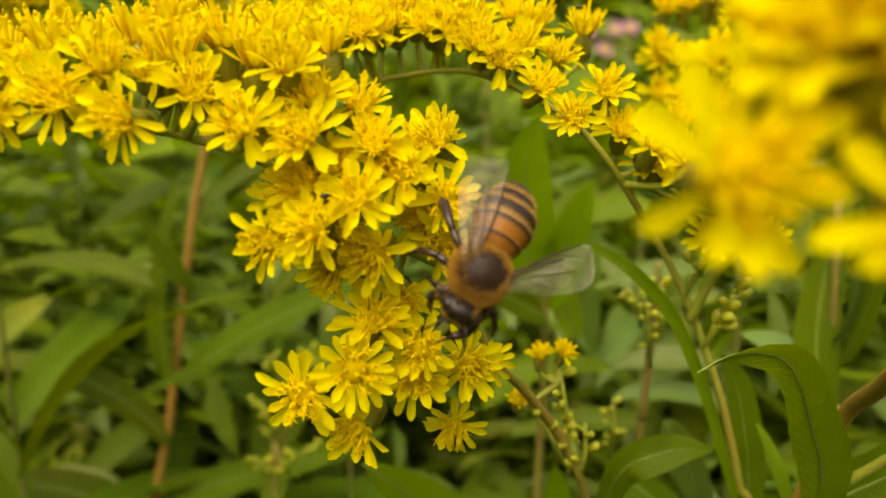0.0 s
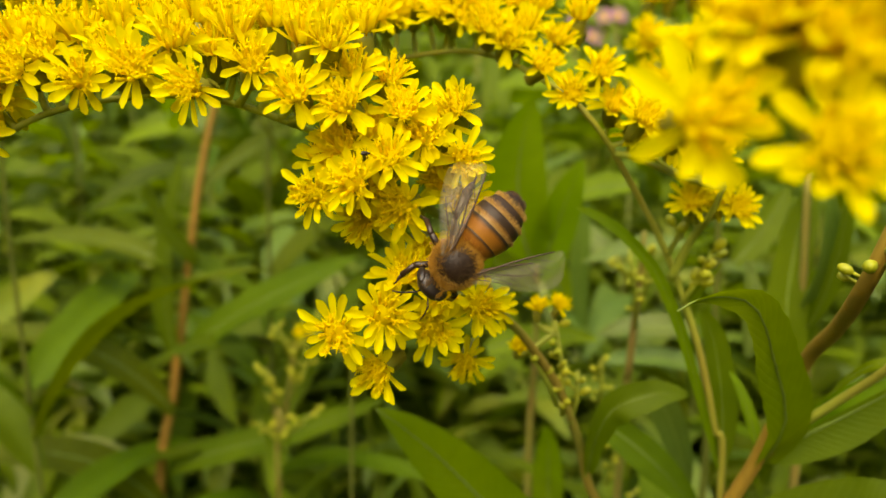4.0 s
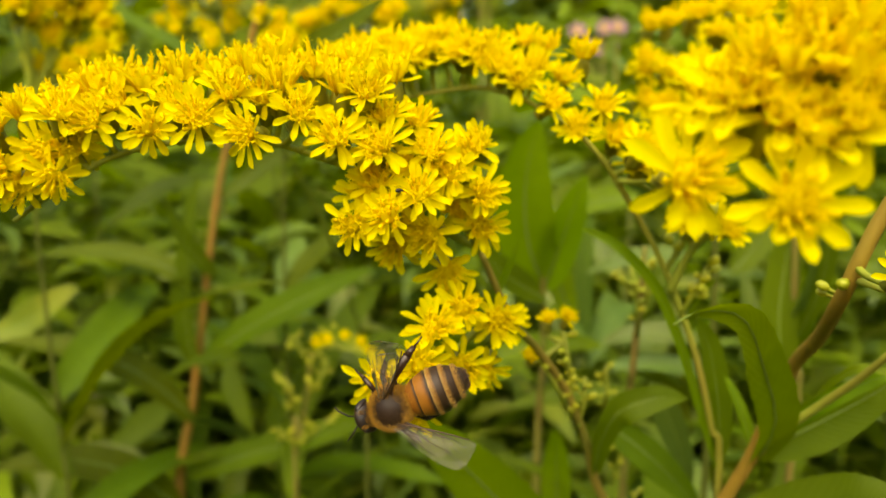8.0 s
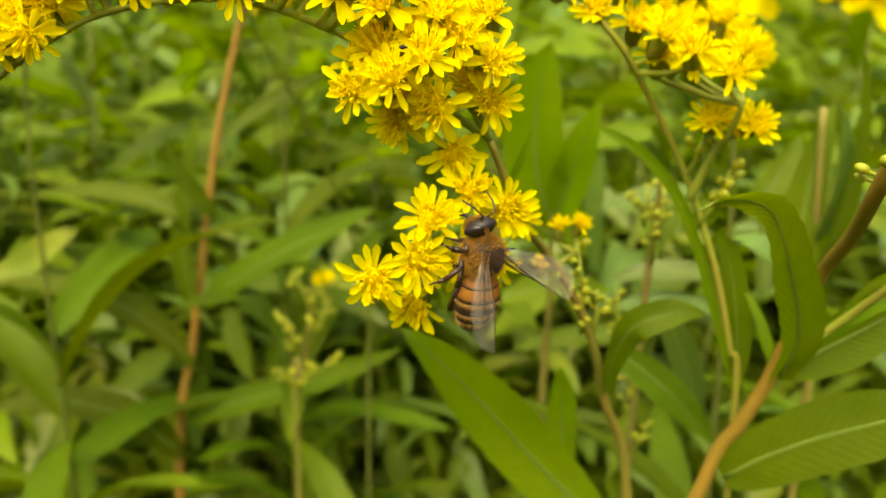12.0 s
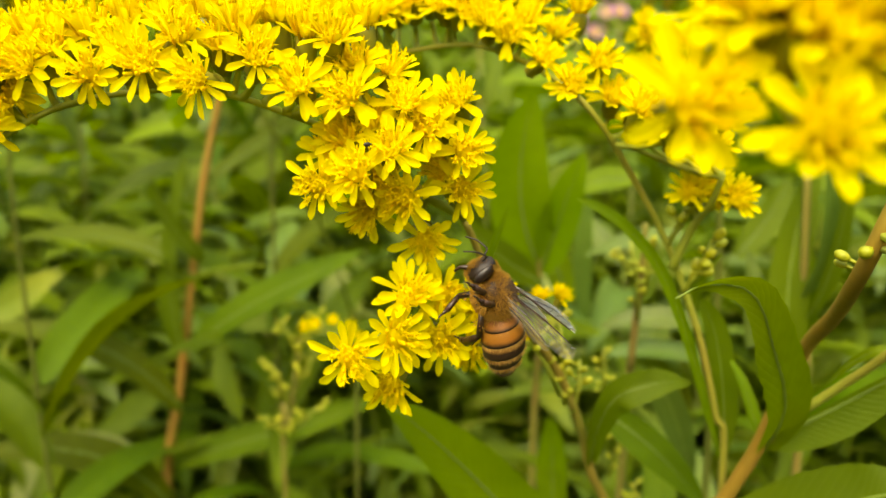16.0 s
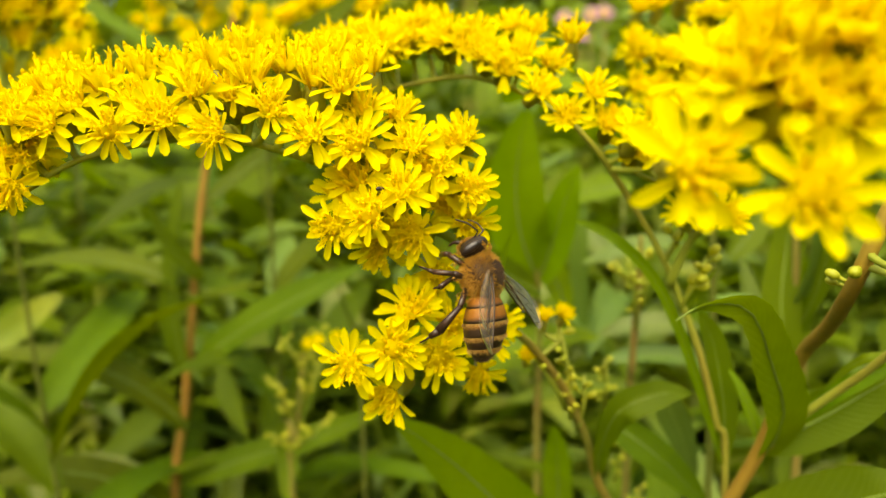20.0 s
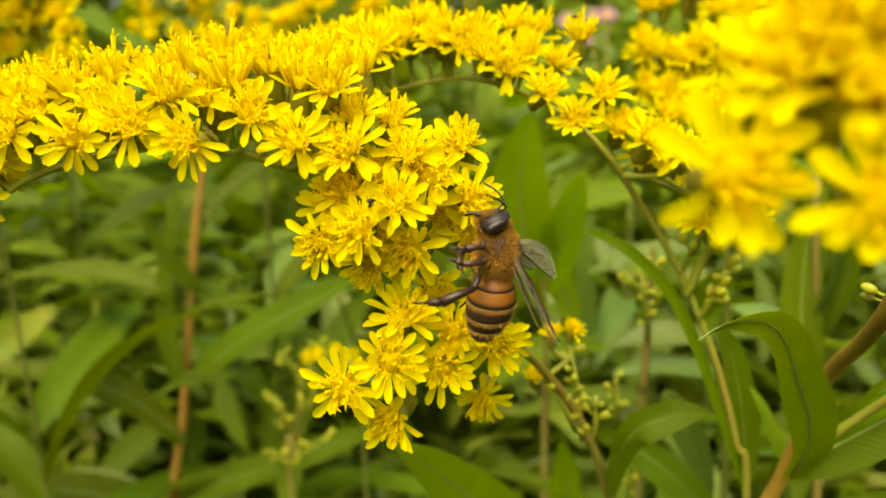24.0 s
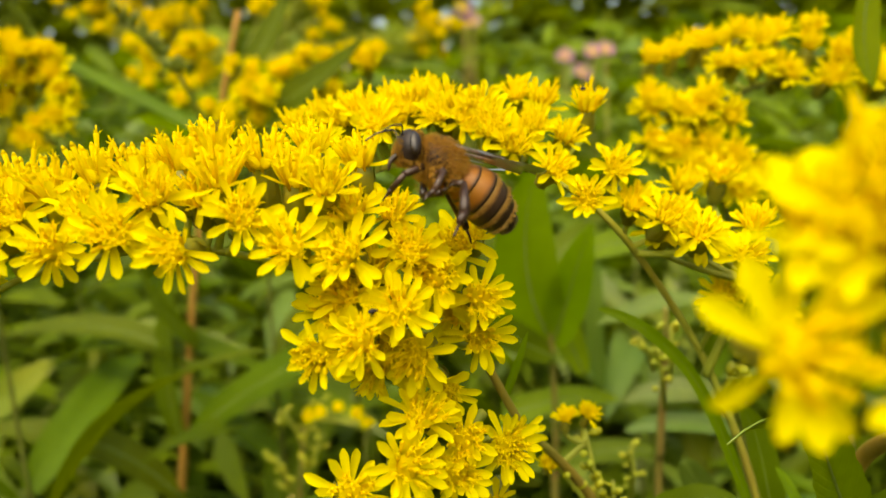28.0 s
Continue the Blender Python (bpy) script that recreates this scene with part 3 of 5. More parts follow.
BACK_MIDDLE = [
    (-0.0743, 0.2500, 1.1143, 60),
    (-0.0670, 0.2500, 1.1130, 60),
    (-0.0626, 0.2500, 1.1192, 40),
    (-0.0568, 0.2500, 1.1207, 40),
    (-0.0509, 0.2500, 1.1240, 40),
    (-0.0432, 0.2500, 1.1262, 30),
    (-0.0347, 0.2500, 1.1276, 30),
    (-0.0253, 0.2500, 1.1283, 30),
    (-0.0217, 0.2500, 1.1263, 40),
    (-0.0328, 0.2500, 1.1174, 60),
    (-0.0381, 0.2500, 1.1214, 60),
    (-0.0593, 0.2500, 1.1153, 70),
]
BACK_FAR = [
    (-0.1762, 0.4200, 1.1729, 30),
    (-0.1677, 0.4200, 1.1680, 40),
    (-0.1418, 0.4000, 1.1599, 40),
    (-0.1340, 0.4000, 1.1637, 30),
    (-0.1234, 0.4200, 1.1685, 30),
    (-0.1548, 0.4200, 1.1732, 30),
    (-0.1101, 0.3600, 1.1409, 50),
    (-0.1039, 0.3600, 1.1367, 60),
    (-0.1383, 0.3800, 1.1426, 50),
    (-0.0612, 0.4500, 1.1720, 30),
    (-0.0553, 0.4500, 1.1637, 60),
    (-0.0897, 0.4500, 1.1672, 30),
    (0.0018, 0.5000, 1.1698, 30),
    (0.0085, 0.5000, 1.1587, 50),
    (0.0145, 0.5000, 1.1655, 40),
    (-0.0012, 0.5000, 1.1521, 60),
]
BACK_LOW = [
    (-0.0387, 0.2000, 1.0253, 60),
    (-0.0423, 0.2000, 1.0244, 60),
    (-0.0334, 0.2000, 1.0262, 40),
    (-0.0281, 0.2000, 1.0243, 70),
    (-0.0255, 0.2000, 1.0214, 80),
]

# sway of the lower branch: seconds, shift in metres, turn in degrees
LOW_PIVOT = (0.0018, 0.0740, 1.0737)
TWIN_PIVOT = (0.0040, 0.0790, 1.0720)
SWAY = [
    (0, -0.0001, 0.0015, 0.0032, -0.3, -1.2, -6.6),
    (0.5, -0.0009, 0.0016, 0.0029, -1.3, -1.5, -3.5),
    (1, -0.0014, 0.0014, 0.0030, 0.0, -1.8, -2.1),
    (1.5, -0.0011, 0.0009, 0.0027, 0.3, -1.8, -4.7),
    (2, -0.0003, 0.0004, 0.0019, -1.4, -1.5, -8.0),
    (2.5, 0.0003, 0.0001, 0.0016, -2.7, -1.4, -9.9),
    (4.5, 0.0007, 0.0003, 0.0012, -3.9, 4.1, -8.6),
    (5, 0.0009, 0.0001, 0.0012, -6.2, 2.0, -12.0),
    (5.5, 0.0009, 0.0002, 0.0010, -8.5, -0.1, -13.0),
    (6, 0.0008, 0.0000, 0.0009, -9.7, -1.2, -11.3),
    (6.5, 0.0008, -0.0000, 0.0010, -6.4, -0.5, -8.5),
    (7, 0.0008, 0.0001, 0.0010, -2.6, 1.1, -5.7),
    (7.5, 0.0008, 0.0001, 0.0007, -0.6, 2.2, -3.8),
    (8.5, -0.0005, -0.0005, -0.0019, 11.5, 1.5, -5.8),
    (9.5, -0.0012, -0.0001, -0.0015, 14.4, 3.3, -7.8),
    (11, -0.0006, -0.0003, -0.0002, 10.5, -2.3, -4.2),
    (11.5, -0.0007, 0.0001, -0.0005, 9.6, -2.3, -4.0),
    (12, -0.0007, 0.0005, -0.0009, 9.5, -1.0, -3.5),
    (12.5, -0.0007, 0.0004, -0.0007, 7.8, -0.4, -3.9),
    (14.5, -0.0003, 0.0003, -0.0003, 2.1, 0.1, -2.3),
    (15, -0.0004, 0.0002, -0.0003, 2.3, -0.4, -0.9),
    (15.5, -0.0006, 0.0003, 0.0000, 4.2, 0.0, 0.2),
    (16, -0.0003, 0.0002, 0.0002, 5.3, 0.1, -0.6),
    (16.5, -0.0002, -0.0000, 0.0002, 4.3, -0.4, -0.5),
    (17, -0.0002, -0.0001, 0.0002, 3.5, -0.1, 0.2),
    (17.5, -0.0001, 0.0000, 0.0003, 1.7, 0.7, -0.8),
    (18, 0.0001, -0.0001, 0.0003, -1.1, 0.7, -2.7),
    (18.5, 0.0002, -0.0003, 0.0003, -0.8, 0.2, -4.3),
    (19, 0.0000, -0.0003, -0.0001, 1.6, 1.1, -5.4),
    (19.5, -0.0002, -0.0001, -0.0005, 1.1, 3.0, -7.0),
    (20, -0.0002, 0.0001, -0.0000, -1.8, 4.8, -10.2),
    (20.5, -0.0001, 0.0000, 0.0003, -4.8, 5.3, -13.7),
    (21, -0.0005, -0.0001, 0.0006, -6.5, 2.9, -12.8),
    (21.5, -0.0010, -0.0000, 0.0011, -6.4, 0.1, -8.3),
    (22, -0.0010, -0.0001, 0.0012, -8.4, -1.6, -6.1),
    (22.5, -0.0009, -0.0004, 0.0011, -10.9, -2.5, -6.0),
    (24.5, -0.0007, 0.0002, 0.0024, -2.1, -1.0, -7.1),
    (25, -0.0004, 0.0007, 0.0026, -1.2, -3.4, -8.6),
    (25.5, -0.0006, 0.0009, 0.0029, -0.7, -4.7, -5.9),
    (26, -0.0008, 0.0010, 0.0029, -1.8, -4.0, -3.6),
    (26.5, -0.0009, 0.0008, 0.0027, -3.8, -2.9, -2.1),
    (27, -0.0013, 0.0006, 0.0022, -6.2, 0.2, 1.0),
    (27.5, -0.0013, 0.0005, 0.0016, -8.9, 2.7, 1.7),
    (28, -0.0013, 0.0008, 0.0015, -8.9, 3.6, 1.2),
]

# ---- ground and far growth ----
ground_bm = bmesh.new()
bmesh.ops.create_grid(ground_bm, x_segments=40, y_segments=40, size=60)
for v in ground_bm.verts:
    v.co.z = 0.05 * noise.noise(v.co * 0.4) if v.co.length > 3 else 0
ground = new("ground", mesh_of("ground", ground_bm, SOIL))
tagged(ground, "dark soil with low green growth under the plants", "ground", kind="structure")

LEAF_LINES = [((0, 0, 0), (0.45, 0, 0.18), (1, 0, -0.05)), ((0, 0, 0), (0.5, 0.05, 0.12), (1, 0.06, -0.18)), ((0, 0, 0), (0.4, -0.04, 0.25), (1, -0.05, 0.12)), ((0, 0, 0), (0.5, 0.0, 0.30), (0.95, 0.02, -0.02))]


def leaf_stock(material, seed):
    """Ready leaf meshes of one tint, 7 to 11 cm long."""
    stock = []
    for i, line in enumerate(LEAF_LINES):
        ln = 0.07 + 0.013 * i
        pts = [Vector(p) * ln for p in line]
        stock.append(mesh_of("leaf", blade(bmesh.new(), pts, 0.0165 + 0.0016 * i, (0, 0, 1), 0.3, 12, 0.06, seed + i), material))
    return stock


STOCK = leaf_stock(LEAF, 3) + leaf_stock(LEAF_MID, 13) + leaf_stock(LEAF, 33)
STOCK_BLUE = leaf_stock(LEAF_BLUE, 23)
# two sets with shade painted into the green, one plain
STOCK_SHADED = leaf_stock(LEAF_SHADED, 43) + leaf_stock(LEAF_SHADED, 53) + leaf_stock(LEAF, 63)


def leafy_stem(base, top, seed, label, leaves=20, spacing=0.022, stem=None, r=0.0022, stock=None, size=1.0, start=0.0):
    """A tall herb: one stem from the ground and leaves set round it, smaller towards the tip."""
    rnd = random.Random(seed)
    plant = thing("leafy_plant", base, label, "plant", "leafy plants behind the flowers")
    b, t = Vector(base), Vector(top) - Vector(base)
    line = [Vector((t.x * u * u + 0.01 * math.sin(5 * u + seed), t.y * u * u, t.z * u)) for u in [i / 14 for i in range(15)]]
    line[-1] = t
    part("stem", tube(bmesh.new(), line, r * 1.5, r * 0.6, 7), stem or STEM_GREEN, plant)
    ang = rnd.uniform(0, 360)
    for i in range(leaves):
        z = t.z - start - spacing * i
        if z < 0.05:
            break
        u = z / t.z
        p = Vector((t.x * u * u + 0.01 * math.sin(5 * u + seed), t.y * u * u, z))
        k = size * (0.55 + 0.5 * min(i / 6, 1)) * rnd.uniform(0.85, 1.1)
        hang("leaf", rnd.choice(stock or STOCK), plant, pose(p.x, p.y, p.z, rnd.uniform(-25, 25), rnd.uniform(-45, 5), ang) @ Matrix.Scale(k, 4))
        ang += 137.5 + rnd.uniform(-20, 20)
    return plant


# hand-set stand of leafy stems behind the flowers, thinning into a loose crowd
STAND = random.Random(5)
stand_spots = []
for row, (y, count) in enumerate([(0.33, 9), (0.42, 12), (0.54, 13), (0.68, 14)]):
    half = y * 0.72 + 0.05
    for k in range(count):
        x = -half + 2 * half * (k + STAND.uniform(0.15, 0.85)) / count
        stand_spots.append((x, y + STAND.uniform(-0.04, 0.04)))
for i, (x, y) in enumerate(stand_spots):
    top = 0.97 + 0.13 * STAND.random() + 0.15 * (y - 0.3)
    # herbs left of x = -0.08 get the leaves with painted shade
    leafy_stem((x + STAND.uniform(-0.03, 0.03), y + 0.03, 0), (x, y, top), i, "tall green leafy herb with narrow leaves",
               leaves=22, spacing=0.017, stem=STEM_BACK, r=0.0010, stock=STOCK_BLUE if STAND.random() < 0.12 else STOCK_SHADED if x < -0.08 else STOCK, size=STAND.uniform(0.8, 1.15))


def foliage_mass(name, label, count, place, size, materials, seed):
    """One loose mass of small leaves that nobody could count."""
    rnd = np.random.RandomState(seed)
    verts, faces, tints = [], [], []
    for i in range(count):
        p = Vector(place(rnd))
        ln = size * rnd.uniform(0.6, 1.3)
        m = Matrix.Translation(p) @ Euler((rnd.uniform(-0.7, 0.7), rnd.uniform(-0.6, 0.9), rnd.uniform(0, 6.28))).to_matrix().to_4x4()
        w = ln * rnd.uniform(0.09, 0.16)
        k = len(verts)
        for q in ((0, 0, 0), (0.35 * ln, w, 0.10 * ln), (0.4 * ln, 0, 0.06 * ln), (0.35 * ln, -w, 0.10 * ln), (0.75 * ln, w * 0.7, 0.06 * ln), (0.75 * ln, 0, 0.02 * ln), (0.75 * ln, -w * 0.7, 0.06 * ln), (ln, 0, -0.08 * ln)):
            verts.append(m @ Vector(q))
        faces += [(k, k + 2, k + 1), (k, k + 3, k + 2), (k + 1, k + 2, k + 5, k + 4), (k + 2, k + 3, k + 6, k + 5), (k + 4, k + 5, k + 7), (k + 5, k + 6, k + 7)]
        tints += [int(rnd.randint(len(materials)))] * 6
    me = bpy.data.meshes.new(name)
    me.from_pydata([tuple(v) for v in verts], [], faces)
    for m in materials:
        me.materials.append(m)
    me.polygons.foreach_set("material_index", tints)
    me.polygons.foreach_set("use_smooth", [True] * len(faces))
    return tagged(new(name, me), label, "foliage", kind="stuff")


foliage_mass("undergrowth", "dense green undergrowth of narrow leaves between the stems", 14000,
             lambda r: (lambda y: (r.uniform(-1, 1) * (0.75 * y + 0.1), y, 0.5 + r.uniform(0, 1) * (0.46 + 0.24 * y)))(r.uniform(0.4, 1.4)), 0.07, [LEAF, LEAF_MID, LEAF_LIGHT, LEAF_BLUE], 3)
foliage_mass("fine_growth", "small narrow leaves and side shoots crowding between the stems", 9000,
             lambda r: (lambda y: (r.uniform(-1, 1) * (0.75 * y + 0.05), y, 0.70 + r.uniform(0, 1) * (0.24 + 0.24 * y)))(r.uniform(0.3, 0.75)), 0.038, [LEAF, LEAF_MID, LEAF_LIGHT, LEAF_BLUE, LEAF_YELLOW], 12)
foliage_mass("far_shrubs", "dark green shrubs closing the view in the distance", 64000,
             lambda r: (lambda a, d: (math.sin(a) * d, math.cos(a) * d, r.uniform(0, 1) ** 0.8 * (0.95 + 0.42 * d + 0.12 * math.sin(9 * a))))(r.uniform(-1.0, 1.0) if r.uniform(0, 1) < 0.45 else r.uniform(1.0, 5.28), r.uniform(1.3, 2.6)), 0.12, [LEAF, LEAF_LIGHT, LEAF_LIGHT], 4)
foliage_mass("low_growth", "low green weeds covering the soil", 16000,
             lambda r: (lambda a, d: (math.sin(a) * d, math.cos(a) * d, r.uniform(0, 1) ** 2 * (0.08 + 0.2 * d)))(r.uniform(0, 6.2832), r.uniform(0.1, 1.8)), 0.08, [LEAF, LEAF_MID, LEAF_LIGHT], 8)

# ---- arching goldenrod that the bee visits ----
BASE = (0.045, 0.120, 0.0)
arch_plant = thing("goldenrod", BASE, "tall goldenrod with an arching spray of bright yellow flower heads", "flower")
main_stem = branch(arch_plant, BASE, [(0.045, 0.120, 0), (0.042, 0.117, 0.5), (0.036, 0.112, 0.9), (0.0310, 0.1065, 1.0050), (0.0232, 0.100, 1.0340), (0.0203, 0.0965, 1.0440), (0.0160, 0.0930, 1.0540), (0.0103, 0.0880, 1.0630), (0.0060, 0.0835, 1.0690), (0.0009, 0.0800, 1.0803)], 0.0011, 0.0005, STEM_RED, "stem", "reddish green flower stem")
arch_rail = branch(arch_plant, BASE, [(0.0009, 0.080, 1.0803), (-0.005, 0.0755, 1.0884), (-0.0163, 0.0715, 1.0930), (-0.025, 0.069, 1.0962), (-0.0334, 0.068, 1.0968), (-0.043, 0.0675, 1.0950), (-0.0496, 0.067, 1.0915), (-0.056, 0.067, 1.0872)], 0.00046, 0.0003, TWIG, "branch", "arching green flower branch")
side_rail = branch(arch_plant, BASE, [(0.0005, 0.0803, 1.081), (-0.0015, 0.0765, 1.0865), (-0.004, 0.0735, 1.0915), (-0.0065, 0.072, 1.096)], 0.0007, 0.0004, TWIG)
mid_rail = branch(arch_plant, BASE, [(-0.0005, 0.0795, 1.0815), (-0.005, 0.0745, 1.0845), (-0.010, 0.070, 1.086), (-0.0155, 0.0665, 1.0865)], 0.0006, 0.0004, TWIG)
flower_heads(arch_plant, BASE, MID_CLUSTER, 1, True, 1.0, side_rail + mid_rail)
flower_heads(arch_plant, BASE, ARCH_INNER, 2, False, 1.0, arch_rail)
flower_heads(arch_plant, BASE, ARCH_OUTER, 3, False, 1.0, arch_rail)
flower_heads(arch_plant, BASE, LOW_FIXED, 4, False, 0.95, main_stem)
leaf(arch_plant, BASE, [(0.0035, 0.0838, 1.0725), (0.0050, 0.083, 1.0765), (0.0068, 0.0825, 1.0818)], 0.0014, (0.3, -1, 0.2), LEAF_LIGHT)
bud_cluster(arch_plant, BASE, (0.0175, 0.0945, 1.0478), (0.0155, 0.093, 1.064), 9, 1, 0.00075, 0.0011)
bud_cluster(arch_plant, BASE, (0.0165, 0.0935, 1.0500), (0.0105, 0.090, 1.0610), 3, 2, 0.0007, 0.0010)
bud_cluster(arch_plant, BASE, (0.0190, 0.0953, 1.0460), (0.0195, 0.094, 1.0555), 6, 3, 0.0008, 0.0018)
flower_heads(arch_plant, BASE, [(0.0128, 0.0925, 1.0658, 15), (0.0158, 0.0925, 1.0662, 30), (0.0098, 0.090, 1.0605, 34)], 5, False, 0.55, [Vector((0.0155, 0.093, 1.062))])

low_branch = thing("flower_branch", LOW_PIVOT, "drooping goldenrod side branch crowded with yellow flower heads", "flower")
low_rail = branch(low_branch, LOW_PIVOT, [LOW_PIVOT, (-0.001, 0.0715, 1.0715), (-0.005, 0.0685, 1.0685), (-0.010, 0.067, 1.0655)], 0.0006, 0.0004, TWIG)
flower_heads(low_branch, LOW_PIVOT, LOW_CLUSTER, 6, True, 1.06, low_rail)
twin_branch = thing("flower_branch", TWIN_PIVOT, "short goldenrod side branch with two yellow flower heads", "flower")
twin_rail = branch(twin_branch, TWIN_PIVOT, [TWIN_PIVOT, (0.0025, 0.0755, 1.0725), (0.0005, 0.0725, 1.0730)], 0.0005, 0.0004, TWIG)
flower_heads(twin_branch, TWIN_PIVOT, TWIN_HEADS, 44, True, 1.0, twin_rail)

# ---- second goldenrod with the curled leaf ----
BASE2 = (0.062, 0.125, 0.0)
second = thing("goldenrod", BASE2, "goldenrod with a loose yellow spray and closed green buds", "flower")
s2_stem = branch(second, BASE2, [(0.062, 0.125, 0), (0.056, 0.115, 0.6), (0.048, 0.102, 0.96), (0.0448, 0.0972, 1.0340), (0.0424, 0.0965, 1.0450), (0.0390, 0.096, 1.0570), (0.0355, 0.0957, 1.0663), (0.0318, 0.0948, 1.0742), (0.0255, 0.0920, 1.0842), (0.0182, 0.0872, 1.0935), (0.0125, 0.0905, 1.0985), (0.003, 0.095, 1.1025), (-0.008, 0.098, 1.1015), (-0.016, 0.100, 1.099)], 0.00075, 0.0003, STEM_OLIVE, "stem")
flower_heads(second, BASE2, SPRAY_A, 7, False, 1.0, s2_stem)
flower_heads(second, BASE2, SPRAY_B, 8, True, 1.0, s2_stem)
c_rail = branch(second, BASE2, [(0.0330, 0.0948, 1.0700), (0.0345, 0.092, 1.0765), (0.0355, 0.088, 1.0810), (0.036, 0.086, 1.085)], 0.0007, 0.0004, TWIG)
flower_heads(second, BASE2, SPRAY_C, 9, True, 1.0, c_rail)
bud_cluster(second, BASE2, (0.0352, 0.0955, 1.0660), (0.0385, 0.094, 1.0745), 8, 5, 0.0009, 0.0016)
bud_cluster(second, BASE2, (0.0320, 0.0948, 1.0735), (0.0345, 0.094, 1.0808), 6, 6, 0.0009, 0.0015)

BASE3 = (0.050, 0.118, 0.0)
third = thing("goldenrod", BASE3, "stout goldenrod stem with broad leaves and a curled leaf", "flower")
r_stem = branch(third, BASE3, [(0.050, 0.118, 0), (0.040, 0.112, 0.6), (0.029, 0.104, 0.95), (0.0408, 0.0980, 1.0172), (0.0450, 0.0945, 1.0322), (0.0473, 0.0918, 1.0412), (0.0490, 0.0890, 1.0515), (0.0498, 0.0850, 1.0612), (0.0475, 0.0750, 1.0690), (0.0428, 0.0625, 1.0785), (0.0455, 0.0600, 1.0900), (0.052, 0.057, 1.104)], 0.00145, 0.00085, STEM_BROWN, "stem", "stout brown stem")
flower_heads(third, BASE3, RIGHT_LOW, 10, True, 0.9, r_stem)
bud_cluster(third, BASE3, (0.0440, 0.0655, 1.0765), (0.0415, 0.0605, 1.0810), 4, 8, 0.0008, 0.0016)
# near spray, close to the lens
n_rail = branch(third, BASE3, [(0.0510, 0.058, 1.101), (0.041, 0.045, 1.106), (0.028, 0.034, 1.1045), (0.0185, 0.031, 1.1025), (0.0135, 0.031, 1.1005)], 0.0008, 0.0004, TWIG)
flower_heads(third, BASE3, NEAR_SPRAY, 11, True, 1.08, n_rail, few=True)

def lower_leaves(plant, stem, base, seed, count=16):
    """Leaves down the part of a stem that stands below the flowers."""
    rnd = random.Random(seed)
    low = [p - Vector(base) for p in stem if p.z < 0.93]
    ang = rnd.uniform(0, 360)
    for i in range(count):
        f = (0.25 + 0.75 * i / count) * (len(low) - 1)
        k = min(int(f), len(low) - 2)
        p = low[k].lerp(low[k + 1], f - k)
        hang("leaf", rnd.choice(STOCK), plant, pose(p.x, p.y, p.z, rnd.uniform(-25, 25), rnd.uniform(-30, 15), ang) @ Matrix.Scale(rnd.uniform(0.75, 1.05), 4))
        ang += 137.5


lower_leaves(arch_plant, main_stem, BASE, 41)
lower_leaves(second, s2_stem, BASE2, 42)
lower_leaves(third, r_stem, BASE3, 43)

# ---- goldenrods further back ----
def back_goldenrod(base, rail_points, rows, seed, label, size=1.0, dense=2, loose=0.0045, leaf_top=1.03):
    plant = thing("goldenrod", base, label, "flower", "goldenrods further back")
    rail = branch(plant, base, [base] + rail_points, 0.0012, 0.0004, STEM_BACK, "stem")
    rnd = random.Random(seed)
    ang = rnd.uniform(0, 360)
    for p in rail[-12::-1]:
        q = p - Vector(base)
        if q.z > leaf_top:
            continue
        for k in range(2 if q.z > 0.8 else 1):
            hang("leaf", rnd.choice(STOCK), plant, pose(q.x, q.y, q.z - 0.01 * k, rnd.uniform(-25, 25), rnd.uniform(-40, 5), ang) @ Matrix.Scale(rnd.uniform(0.6, 0.95), 4))
            ang += 137.5
    flower_heads(plant, base, rows, seed, False, size, rail[-24:], 0.00035, dense, loose)
    return plant


back_goldenrod((0.075, 0.17, 0), [(0.074, 0.165, 0.7), (0.069, 0.16, 0.92), (0.064, 0.155, 1.06), (0.055, 0.153, 1.098), (0.062, 0.153, 1.108), (0.085, 0.152, 1.112)], RIGHT_TOP, 12, "goldenrod with a broad yellow plume behind the near sprays", 1.15, 2, 0.003, 0.98)
back_goldenrod((-0.13, 0.22, 0), [(-0.13, 0.215, 0.7), (-0.13, 0.21, 0.9), (-0.128, 0.205, 1.05), (-0.122, 0.2, 1.10)], BACK_LEFT, 13, "goldenrod with a dense yellow plume among leaves", 1.2, 3)
back_goldenrod((-0.07, 0.28, 0), [(-0.068, 0.275, 0.7), (-0.066, 0.265, 0.92), (-0.062, 0.255, 1.05), (-0.055, 0.25, 1.10), (-0.035, 0.25, 1.117)], BACK_MIDDLE, 14, "goldenrod with a slanting yellow plume", 1.2, 3)
back_goldenrod((-0.10, 0.44, 0), [(-0.10, 0.44, 0.7), (-0.10, 0.43, 0.92), (-0.10, 0.42, 1.08), (-0.10, 0.41, 1.14)], BACK_FAR, 15, "distant goldenrod plumes among green stems", 1.3, 8, 0.006)
back_goldenrod((-0.03, 0.21, 0), [(-0.03, 0.205, 0.6), (-0.029, 0.202, 0.85), (-0.027, 0.2, 1.0), (-0.025, 0.2, 1.02)], BACK_LOW, 16, "young goldenrod just coming into flower", 0.6, 1, 0.0045, 0.93)

